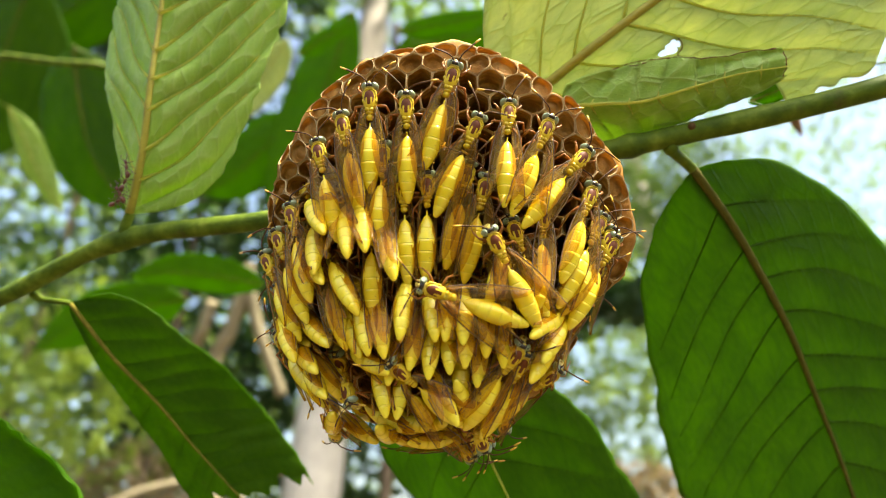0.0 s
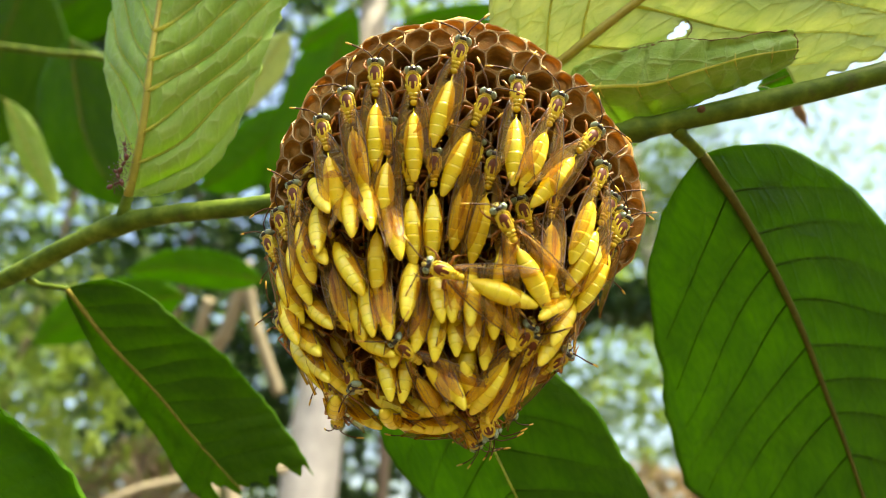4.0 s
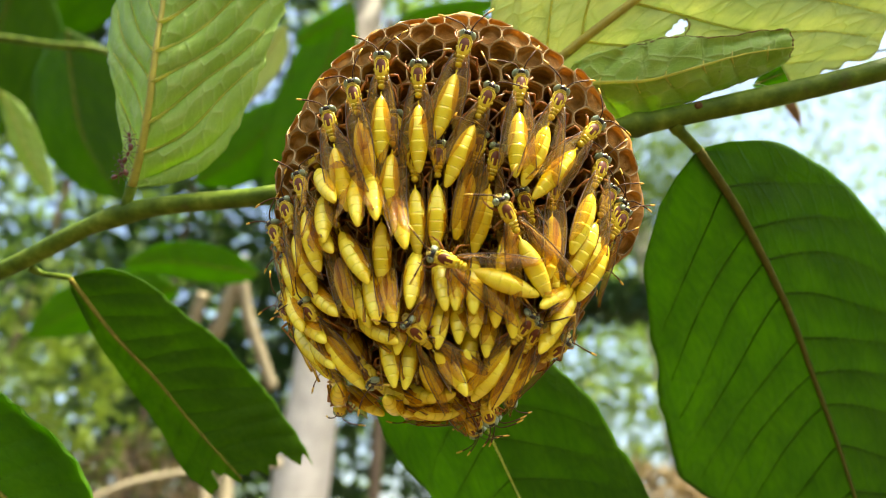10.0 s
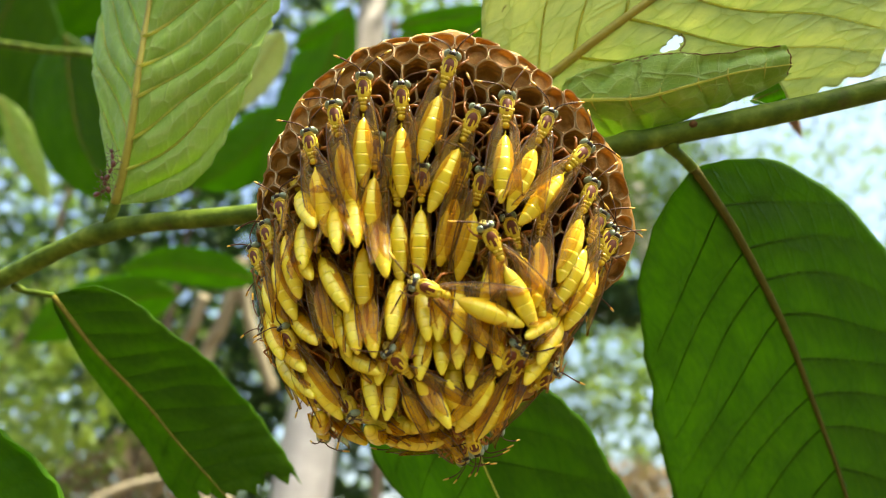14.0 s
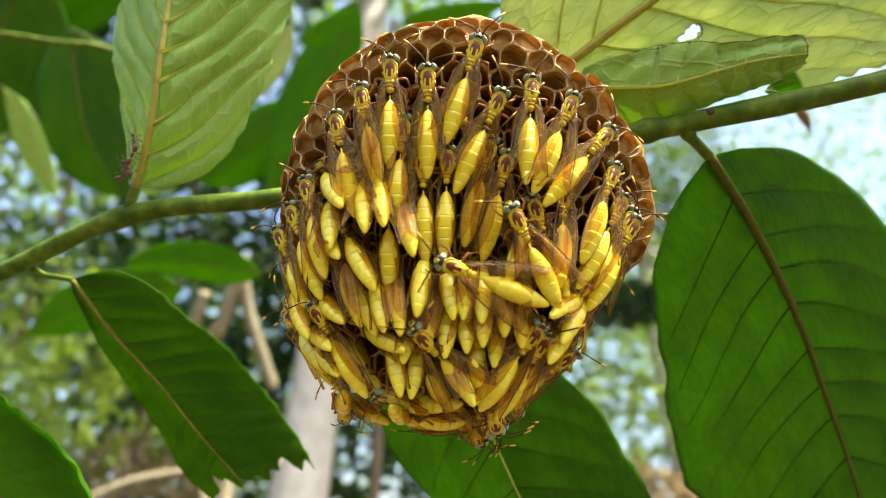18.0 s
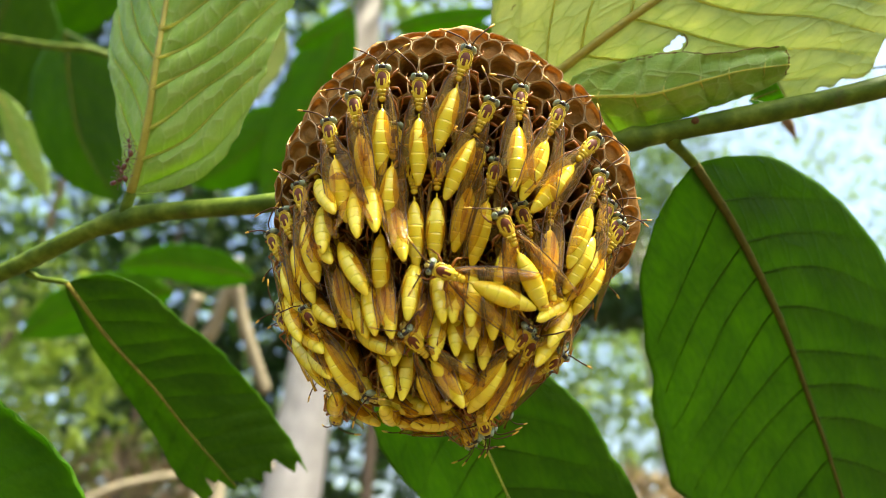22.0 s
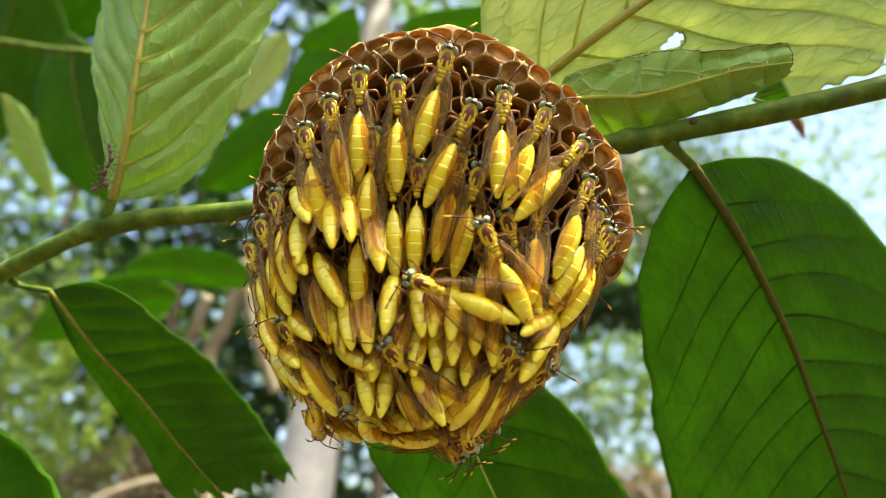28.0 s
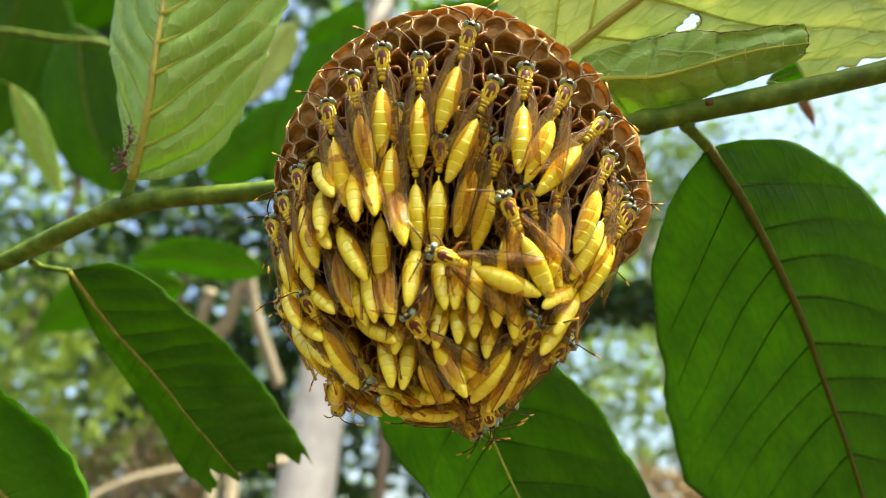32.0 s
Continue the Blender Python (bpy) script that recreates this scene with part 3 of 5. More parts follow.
            faces.append((a, a + 1, a + n + 1, a + n))
    me = mesh_from("blade", [T(v) for v in verts], faces, blade_m, True, None, uvs)
    blade = part(name if host else "blade", me, ob, label if host else "")
    if host:
        ob = blade
    sol = blade.modifiers.new("thickness", "SOLIDIFY")
    sol.thickness, sol.offset = 0.0002, 0
    # midrib and side veins stand proud on the seen side
    m = 48
    pts = [point(i / m * cut * 0.99, 0, 0.02) for i in range(m + 1)]
    part("midrib", Geo().tube(pts, [rib * (1 - 0.75 * i / m) for i in range(m + 1)], 8).mesh("midrib", rib_m, T), ob)
    for k in range(1, veins + 1):
        for sg in (-1, 1):
            line = []
            for q in range(17):
                w = 0.90 * q / 16
                s = k / (veins + 1)
                for _ in range(24):
                    s = 0.5 * s + 0.5 * (k / (veins + 1) - 0.010 * math.sin(s * 21 + seed * 2) + lean * (0.62 * reach(s, sg * w) + arch * reach(s, sg * w) ** 2) / length)
                if s < cut * 0.96 * (1 + slant * (w if sg < 0 else 0)):
                    line.append(point(s, sg * w, proud))
            if len(line) > 4:
                part("side_vein", Geo().tube(line, [vein_r * (1 - 0.75 * i / len(line)) for i in range(len(line))], 6).mesh("side_vein", vein_m, T), ob)
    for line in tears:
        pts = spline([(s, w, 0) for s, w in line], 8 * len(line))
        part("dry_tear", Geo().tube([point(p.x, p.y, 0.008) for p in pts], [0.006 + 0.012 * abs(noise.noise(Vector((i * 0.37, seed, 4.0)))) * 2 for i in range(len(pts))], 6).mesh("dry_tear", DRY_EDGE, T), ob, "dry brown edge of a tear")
    if petiole:
        part("petiole", Geo().tube(spline(petiole, 14), [rib * 1.5] * 4 + [rib * 1.15] * 11, 10).mesh("petiole", STEM, T), ob, "short green leaf stalk")
    return ob


PALE = (LEAF_PALE, MIDRIB_PALE, VEIN_PALE)
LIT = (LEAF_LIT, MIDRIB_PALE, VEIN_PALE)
DEEP = (LEAF_DEEP, MIDRIB_DEEP, VEIN_DEEP)
OLIVE = (LEAF_DEEP, MIDRIB_GREEN, VEIN_DEEP)
FAR = (LEAF_FAR, MIDRIB_GREEN, VEIN_DEEP)
SHADED = (LEAF_SHADED, MIDRIB_GREEN, VEIN_DEEP)
leaf("leaf", "pale green leaf underside with a yellow midrib, folded along it", [(-6.01, 11.25, 0.7), (-5.82, 11.15, 1.27), (-5.63, 11.05, 2.05), (-5.51, 11.05, 3.11), (-5.43, 11.2, 4.23), (-5.33, 11.3, 5.46), (-5.37, 11.6, 6.94)], [0.3, 0.7, 1.05, 1.32, 1.6, 1.8, 1.88, 1.8, 1.5, 0.95, 0], [0.3, 1.15, 1.55, 1.77, 1.94, 2.08, 2.25, 2.32, 2.1, 1.4, 0], 38, 4, (0.05, -1, -0.1), PALE, 9, 0.155, lean=1.35, rib=0.085, petiole=[(-6.21, 11.3, 0.1), (-6.14, 11.25, 0.32), (-6.08, 11.25, 0.5), (-6.01, 11.25, 0.7)], vein_r=0.034, seed=2, proud=0.055, arch=0.10, margin=0.014, rows=190, cols=44)
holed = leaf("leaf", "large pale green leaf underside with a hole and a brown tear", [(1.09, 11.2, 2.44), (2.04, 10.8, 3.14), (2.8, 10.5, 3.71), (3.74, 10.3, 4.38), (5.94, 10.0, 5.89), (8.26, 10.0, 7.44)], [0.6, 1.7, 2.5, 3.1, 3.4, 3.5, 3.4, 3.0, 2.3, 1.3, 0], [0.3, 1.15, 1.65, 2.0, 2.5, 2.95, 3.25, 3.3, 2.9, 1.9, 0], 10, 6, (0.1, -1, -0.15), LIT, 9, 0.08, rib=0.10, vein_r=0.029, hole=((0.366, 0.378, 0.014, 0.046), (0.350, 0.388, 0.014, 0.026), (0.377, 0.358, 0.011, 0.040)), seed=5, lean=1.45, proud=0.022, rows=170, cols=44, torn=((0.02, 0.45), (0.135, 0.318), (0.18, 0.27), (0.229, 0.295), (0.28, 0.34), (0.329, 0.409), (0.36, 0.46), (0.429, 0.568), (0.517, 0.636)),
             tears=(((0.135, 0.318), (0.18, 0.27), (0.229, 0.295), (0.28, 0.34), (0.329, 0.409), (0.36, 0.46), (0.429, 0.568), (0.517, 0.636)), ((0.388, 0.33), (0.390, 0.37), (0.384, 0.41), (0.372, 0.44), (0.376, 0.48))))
# Same leaf, greener underside material: the lobe's shade is put into colour.
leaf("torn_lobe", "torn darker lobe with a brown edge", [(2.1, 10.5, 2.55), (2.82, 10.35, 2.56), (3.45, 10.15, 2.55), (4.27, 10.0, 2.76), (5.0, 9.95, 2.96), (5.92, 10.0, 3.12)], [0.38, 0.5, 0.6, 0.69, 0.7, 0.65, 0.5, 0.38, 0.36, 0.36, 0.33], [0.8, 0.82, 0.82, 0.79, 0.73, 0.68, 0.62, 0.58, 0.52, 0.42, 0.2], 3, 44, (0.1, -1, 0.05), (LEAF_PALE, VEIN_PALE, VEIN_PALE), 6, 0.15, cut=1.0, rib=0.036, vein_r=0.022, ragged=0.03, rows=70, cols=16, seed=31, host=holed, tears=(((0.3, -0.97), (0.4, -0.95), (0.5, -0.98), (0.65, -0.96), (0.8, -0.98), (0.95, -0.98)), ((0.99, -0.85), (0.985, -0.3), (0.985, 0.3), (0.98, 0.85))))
leaf("leaf", "large dark green leaf lit through, with a brown midrib", [(4.56, 10.7, 1.45), (5.62, 11.2, 0.3), (6.95, 11.9, -1.49), (7.88, 12.4, -3.11), (8.73, 12.7, -4.9), (9.4, 12.8, -6.81), (9.74, 12.8, -8.31)], [0.35, 1.5, 2.2, 2.62, 2.9, 3.05, 3.08, 2.98, 2.5, 1.5, 0], [0.9, 1.98, 2.5, 2.87, 3.12, 3.32, 3.34, 2.9, 2.25, 1.2, 0], 5, 6, (-0.05, -1, 0.12), DEEP, 11, 0.05, rib=0.085, petiole=[(3.99, 10.4, 1.85), (4.13, 10.45, 1.71), (4.33, 10.6, 1.62), (4.56, 10.7, 1.45)], vein_r=0.022, seed=7, margin=0.006, arch=0.15, proud=0.016)
leaf("leaf", "dark green leaf with a torn, ragged end", [(-7.56, 11.9, -1.1), (-6.87, 12.2, -2.25), (-6.12, 12.6, -3.33), (-5.45, 12.9, -4.38), (-4.46, 13.1, -5.63), (-3.34, 13.2, -6.94)], [0.62, 1.1, 1.26, 1.38, 1.5, 1.58, 1.6, 1.56, 1.46, 1.25, 0.9], [0.12, 0.25, 0.42, 0.55, 0.64, 0.68, 0.85, 0.9, 0.85, 0.7, 0.5], 8, 12, (0.0, -1, 0.1), SHADED, 13, 0.045, cut=0.77, rib=0.048, petiole=[(-8.35, 11.9, -0.92), (-8.12, 11.9, -1.02), (-7.84, 11.9, -1.06), (-7.56, 11.9, -1.1)], ragged=0.09, vein_r=0.014, seed=9, arch=0.12, proud=0.012, margin=0.008, slant=0.22)
leaf("leaf", "broad green leaf hanging behind the nest", [(0.0, 11.7, -2.11), (0.53, 11.8, -3.26), (0.94, 11.8, -4.23), (1.53, 11.8, -5.45), (2.27, 11.7, -6.97), (3.6, 11.6, -10.0)], [0.5, 1.4, 1.9, 2.2, 2.28, 2.36, 2.3, 2.1, 1.7, 1.0, 0], [0.6, 2.1, 2.5, 2.15, 1.95, 1.9, 1.8, 1.6, 1.3, 0.8, 0], -5, 34, (0.05, -1, 0.2), (LEAF_DEEP, VEIN_PALE, VEIN_DEEP), 10, 0.03, rib=0.026, vein_r=0.014, seed=11, arch=0.12, proud=0.014, margin=0.008)
leaf("leaf", "green leaf with a pale curled rim", [(-11.0, 11.3, -3.5), (-9.88, 11.3, -4.08), (-8.95, 11.2, -4.69), (-8.03, 11.1, -5.39), (-7.39, 11.1, -6.23), (-6.75, 11.1, -7.6)], [0.5, 1.25, 1.5, 1.6, 1.62, 1.62, 1.6, 1.4, 1.1, 0.7, 0], 1.5, -4, 20, (0.0, -1, 0.2), FAR, 10, 0.04, rib=0.06, vein_r=0.014, seed=13, rim=0.55)
BLUR = "leaves further behind"
leaf("leaf", "green leaf further behind", [(-9.67, 38.0, 8.84), (-11.88, 38.0, 6.27), (-13.72, 38.0, 4.62), (-15.9, 38.0, 3.52)], 1.90, 1.90, 10, 10, (0, -1, -0.2), FAR, veins=8, rib=0.042, group=BLUR, rows=40, cols=10, seed=17, petiole=[(-12.6, 40.6, 6.7), (-11.56, 40.16, 7.38), (-10, 39.5, 8.4), (-9.67, 38.0, 8.84)])
leaf("leaf", "light green leaf further behind", [(-11.51, 38.0, -2.34), (-14.44, 38.0, -1.8), (-17.37, 38.0, -1.5), (-20.48, 38.0, -1.8)], 1.33, 1.33, 10, 10, (0, -1, -0.2), FAR, veins=8, rib=0.042, group=BLUR, rows=40, cols=10, seed=18, petiole=[(-8, 42, 5), (-8.56, 41.2, 3.0), (-9.4, 40, 0), (-11.51, 38.0, -2.34)])
leaf("leaf", "green leaf further behind", [(-17.48, 39.9, -3.42), (-20.94, 39.9, -4.01), (-24.4, 39.9, -4.96), (-27.87, 39.9, -6.9)], 2.09, 1.90, 10, 10, (0, -1, -0.2), FAR, veins=8, rib=0.042, group=BLUR, rows=40, cols=10, seed=19, petiole=[(-8, 42, 5), (-10.0, 41.8, 2.36), (-13, 41.5, -1.6), (-17.48, 39.9, -3.42)])
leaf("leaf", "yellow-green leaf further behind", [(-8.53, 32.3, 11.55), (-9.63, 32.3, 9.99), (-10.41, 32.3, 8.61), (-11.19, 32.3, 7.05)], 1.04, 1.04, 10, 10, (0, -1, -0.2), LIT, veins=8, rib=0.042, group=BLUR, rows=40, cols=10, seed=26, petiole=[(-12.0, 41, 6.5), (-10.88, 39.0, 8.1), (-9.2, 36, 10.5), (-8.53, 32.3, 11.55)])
leaf("leaf", "dark green leaf further behind", [(-22.78, 36.1, 12.58), (-22.42, 36.1, 9.08), (-21.56, 36.1, 5.61), (-19.29, 36.1, 2.13)], 3.42, 3.04, 10, 10, (0, -1, -0.2), OLIVE, veins=8, rib=0.042, group=BLUR, rows=40, cols=10, seed=20, petiole=[(-16.0, 27.5, 8.6), (-17.6, 30.0, 9.6), (-20.5, 33.5, 11.2), (-22.78, 36.1, 12.58)])
leaf("leaf", "dark green leaf further behind", [(-29.2, 41.8, 19.4), (-30.8, 41.8, 15.37), (-32.02, 41.8, 11.32), (-34.03, 41.8, 5.68)], 4.18, 4.18, 10, 10, (0, -1, -0.2), SHADED, veins=8, rib=0.042, group=BLUR, rows=40, cols=10, seed=21, petiole=[(0.3, 41, 14), (-2, 42.5, 23), (-20, 44, 26), (-29.2, 41.8, 19.4)])
leaf("leaf", "light green leaf further behind", [(-25.36, 34.2, 8.28), (-24.55, 34.2, 6.63), (-23.71, 34.2, 4.66), (-22.23, 34.2, 2.01)], 0.95, 0.85, 10, 10, (0, -1, -0.2), PALE, veins=8, rib=0.042, group=BLUR, rows=40, cols=10, seed=22, petiole=[(-25.5, 27, 9), (-25.54, 28.4, 8.92), (-25.6, 30.5, 8.8), (-25.36, 34.2, 8.28)])
leaf("leaf", "dark green leaf further behind", [(-24.38, 45.6, 22.04), (-27.89, 45.6, 19.4), (-30.97, 45.6, 17.63), (-34.48, 45.6, 16.32)], 3.23, 2.85, 10, 10, (0, -1, -0.2), OLIVE, veins=8, rib=0.042, group=BLUR, rows=40, cols=10, seed=23, petiole=[(0.3, 41, 14), (-2, 42.5, 23), (-12, 44.5, 25), (-24.38, 45.6, 22.04)])
leaf("leaf", "bright green leaf further behind", [(-5.5, 36.0, 14.65), (-6.9, 36.0, 10.83), (-8.58, 36.0, 6.66), (-10.77, 36.0, 2.14)], 1.7, 2.2, 10, 10, (0, -1, -0.2), FAR, veins=8, rib=0.04, group=BLUR, rows=40, cols=10, seed=16, petiole=[(0.3, 41.0, 14.0), (-2.0, 40.0, 17.0), (-4.5, 37.5, 16.8), (-5.5, 36.0, 14.65)])
leaf("leaf", "yellow-green leaf further behind", [(-8.5, 34.0, 11.22), (-7.2, 34.0, 12.0), (-6.0, 34.0, 12.7), (-5.0, 34.0, 13.2)], 0.55, 0.6, 10, 10, (0, -1, -0.3), FAR, veins=6, rib=0.03, group=BLUR, rows=30, cols=8, seed=15, petiole=[(-12, 41.0, 6.5), (-11.04, 39.4, 7.5), (-9.6, 37, 9), (-8.5, 34.0, 11.22)])
leaf("leaf", "yellow-green leaf further behind", [(-2.6, 34.0, 12.6), (-0.9, 34.0, 12.9), (0.95, 34.0, 13.2), (3.56, 34.0, 13.9)], 0.7, 0.7, 10, 10, (0, -1, -0.3), FAR, veins=6, rib=0.03, group=BLUR, rows=30, cols=8, seed=25, petiole=[(0.3, 41, 14), (-0.42, 39.4, 13.6), (-1.5, 37, 13), (-2.6, 34.0, 12.6)])
leaf("leaf", "green leaf further behind", [(-3.0, 38.0, 12.9), (-0.36, 38.0, 13.4), (2.2, 38.0, 13.7), (4.39, 38.0, 14.21)], 1.4, 1.6, 10, 10, (0, -1, -0.2), FAR, veins=6, rib=0.03, group=BLUR, rows=30, cols=8, seed=27, petiole=[(0.3, 41, 14), (-0.42, 40.4, 13.68), (-1.5, 39.5, 13.2), (-3.0, 38.0, 12.9)])
leaf("leaf", "small bright green leaf behind the stem", [(6.08, 11.6, 2.92), (6.53, 11.6, 3.1), (6.87, 11.6, 3.21), (7.3, 11.6, 3.27)], 0.2, 0.22, 10, 10, (0, -1, -0.2), FAR, veins=6, rib=0.012, rows=30, cols=8, seed=28, petiole=[(5.9, 10.1, 2.4), (5.93, 10.7, 2.6), (5.97, 11.2, 2.8), (6.08, 11.6, 2.92)], vein_r=0.008)
leaf("leaf", "small bright green leaf behind the stem", [(3.45, 11.5, 2.26), (3.79, 11.5, 2.36), (4.12, 11.5, 2.42), (4.5, 11.5, 2.46)], 0.16, 0.2, 10, 10, (0, -1, -0.2), FAR, veins=6, rib=0.012, rows=30, cols=8, seed=29, petiole=[(3.2, 10.5, 1.8), (3.22, 10.9, 2.0), (3.3, 11.3, 2.15), (3.45, 11.5, 2.26)], vein_r=0.008)
leaf("leaf", "small dry brown leaf hanging behind the stem", [(10.04, 17.0, 4.5), (10.16, 17.0, 3.9), (10.33, 17.0, 3.57), (10.43, 17.0, 3.25)], 0.16, 0.18, 30, 20, (0, -1, -0.2), (DRY_EDGE, DRY_EDGE, DRY_EDGE), veins=5, rib=0.02, rows=30, cols=8, seed=30, petiole=[(8.6, 9.6, 3.0), (9.2, 11.5, 3.7), (9.8, 14.5, 4.4), (10.04, 17.0, 4.5)], vein_r=0.01)
shrub = thing("shrub", "thin green shrub stem with a twig, further behind", "shrub")
TWIG = [(-25.5, 27.0, 9.0), (-20.4, 27.0, 8.9), (-17.8, 27.0, 8.6), (-16.0, 27.5, 8.6), (-14.9, 29.5, 8.4), (-14.3, 32.5, 8.0), (-14.0, 36.0, 7.6), (-13.5, 40.0, 7.0), (-8.0, 42.0, 5.0), (0.0, 40.0, 4.0)]
part("shoot", Geo().tube(spline(TWIG, 40), 0.16, 10).mesh("shoot", STEM, T), shrub)
root = T((0.0, 40.0, 4.0))
g = Geo().tube(spline([T((0.3, 41.0, 14.0)), root, Vector((root.x + 0.004, root.y - 0.004, 0.8)), Vector((root.x + 0.01, root.y, 0.0))], 30), [0.0016 + 0.00008 * i for i in range(31)], 10)
part("main_stalk", g.mesh("main_stalk", STEM, lambda v: Vector(v)), shrub)


def ant(x, y, z, turn):
    ob = thing("ant", "small red-brown ant on the leaf stalk", "ant", "ants on the leaf", at=FRAME @ pose(x * CM, y * CM, z * CM, 90, 0, 0) @ pose(0, 0, 0, 0, 0, turn))
    part("head", Geo().ball((0, 0.13, 0.04), (0.035, 0.045, 0.03)).mesh("head", ANT_MAT), ob)
    part("thorax", Geo().ball((0, 0.03, 0.04), (0.028, 0.06, 0.028)).mesh("thorax", ANT_MAT), ob)
    part("abdomen", Geo().ball((0, -0.10, 0.045), (0.045, 0.07, 0.042)).mesh("abdomen", ANT_MAT), ob)
    for sx in (-1, 1):
        part("antenna", Geo().tube([(0.02 * sx, 0.16, 0.05), (0.06 * sx, 0.21, 0.07), (0.05 * sx, 0.27, 0.05)], 0.006, 5).mesh("antenna", ANT_MAT), ob)
        for q in range(3):
            part("leg", Geo().tube([(0.02 * sx, 0.06 - 0.03 * q, 0.03), (0.08 * sx, 0.10 - 0.07 * q, 0.08), (0.13 * sx, 0.13 - 0.12 * q, 0.0)], 0.007, 5).mesh("leg", ANT_MAT), ob)


ant(-5.89, 10.95, 1.49, 10)
ant(-5.94, 10.95, 1.23, -25)
ant(-6.01, 10.95, 1.01, 30)
ant(-6.08, 10.95, 0.88, -60)



# ---- wasps ----
WASP_MESH = {}


def once(key, maker):
    if key not in WASP_MESH:
        WASP_MESH[key] = maker()
    return WASP_MESH[key]


def head_mesh():
    g = Geo()
    g.ball((0, 0.555, 0.135), (0.096, 0.052, 0.092), 14, 9, 0)
    g.ball((0, 0.592, 0.075), (0.060, 0.036, 0.060), 12, 7, 1)
    g.ball((0, 0.517, 0.140), (0.090, 0.020, 0.074), 12, 7, 1)
    g.ball((0, 0.585, 0.195), (0.030, 0.024, 0.020), 10, 6, 1)
    for sx in (-1, 1):
        g.tube([(0.045 * sx, 0.600, 0.045), (0.030 * sx, 0.63, 0.02), (0.004 * sx, 0.645, 0.005)], [0.022, 0.018, 0.008], 6, 1)
    for ox, oy in ((0, 0.560), (-0.016, 0.542), (0.016, 0.542)):
        g.ball((ox, oy, 0.226), 0.007, 6, 5, 2)
    return g.mesh("head", [DARK, FACE, ANTENNA])


def eye_mesh(sx):
    g = Geo().ball((0, 0, 0), (0.046, 0.050, 0.084), 16, 11)
    g.ball((0.006 * sx, 0.008, 0.075), (0.013, 0.015, 0.012), 8, 6, 1)
    m = pose(0.075 * sx, 0.556, 0.140, 0, -14 * sx, 0)
    return g.mesh("eye", [EYE_MAT, DARK], lambda v: (m @ Vector(v)) * CM)


FEELERS = {(-1, 0): 42, (1, 0): 72, (-1, 1): 78, (1, 1): 28, (-1, 2): 58, (1, 2): 50}


def antenna_way(sx, k):
    """Short upright shaft, then a nearly straight feeler held out to the side."""
    a = radians(FEELERS[(sx, k)])
    o = Vector((sx * math.sin(a), math.cos(a), 0))
    p = Vector((0.032 * sx, 0.600, 0.17))
    return spline([p, p + o * 0.07 + Vector((0, 0.02, 0.06)), p + o * 0.20 + Vector((0, 0.01, 0.075)), p + o * 0.33 + Vector((0, 0, 0.06)), p + o * 0.45 + Vector((0, -0.01, 0.03))], 12)


def antenna_mesh(sx, k):
    p = antenna_way(sx, k)
    return Geo().tube(p[:11], [0.011, 0.010, 0.009, 0.009, 0.009, 0.0095, 0.010, 0.011, 0.0115, 0.012, 0.0125], 6).mesh("antenna", ANTENNA)


def antenna_tip_mesh(sx, k):
    p = antenna_way(sx, k)
    return Geo().tube(p[9:], [0.0130, 0.0150, 0.0150, 0.009], 6).mesh("antenna_tip", ANT_TIP)


def thorax_mesh():
    """Humped back: collar, shield and flanks, narrowing to the rear."""
    g = Geo()
    prof = [(0.497, 0.046), (0.484, 0.074), (0.455, 0.091), (0.41, 0.099), (0.35, 0.100), (0.29, 0.093), (0.25, 0.082), (0.225, 0.068)]
    rings = [[Vector((r * math.cos(2 * math.pi * j / 18), y, 0.110 + 1.10 * r * math.sin(2 * math.pi * j / 18))) for j in range(18)] for y, r in prof]
    g.rings(rings, True)
    for sx in (-1, 1):
        g.ball((0.092 * sx, 0.335, 0.148), (0.020, 0.032, 0.026), 8, 6, 1)
        g.tube([(0.078 * sx, 0.350, 0.168), (0.090 * sx, 0.41, 0.160), (0.082 * sx, 0.465, 0.160), (0.045 * sx, 0.492, 0.180), (0, 0.497, 0.185)], [0.010, 0.017, 0.019, 0.016, 0.014], 7, 1)
    return g.mesh("thorax", [THORAX, YELLOW])


def plate_mesh():
    g = Geo()
    for sx in (-1, 1):
        g.ball((0.027 * sx, 0.210, 0.156), (0.044, 0.033, 0.042), 10, 7)
    return g.mesh("scutellum", YELLOW)


def plate2_mesh():
    g = Geo()
    g.ball((0, 0.160, 0.142), (0.060, 0.026, 0.043), 12, 7)
    g.ball((0, 0.106, 0.124), (0.053, 0.046, 0.052), 12, 8)
    return g.mesh("propodeum", YELLOW)


def axis_z(y):
    return 0.115 - 0.10 * y * y


def girth(y):
    """Radius of the hind body: slim waist, fullest past the middle, pointed tail."""
    t = max(0.0, min(1.0, (-y - 0.03) / 0.94))
    s = math.sin(math.pi * t ** 0.85)
    return 0.012 + 0.127 * s ** (0.80 if t < 0.44 else 0.62)


def girth_ring(y, k=1.0):
    r = girth(y) * k
    return [Vector((r * math.cos(2 * math.pi * j / 16), y, axis_z(y) + 0.95 * r * math.sin(2 * math.pi * j / 16))) for j in range(16)]


def abdomen_mesh():
    g = Geo()
    g.rings([girth_ring(y) for y in (0.03, -0.03, -0.06, -0.09, -0.12, -0.16, -0.20)] + [girth_ring(-0.222, 1.015), girth_ring(-0.225, 0.98)], True)
    return g.mesh("abdomen", ABDOMEN)


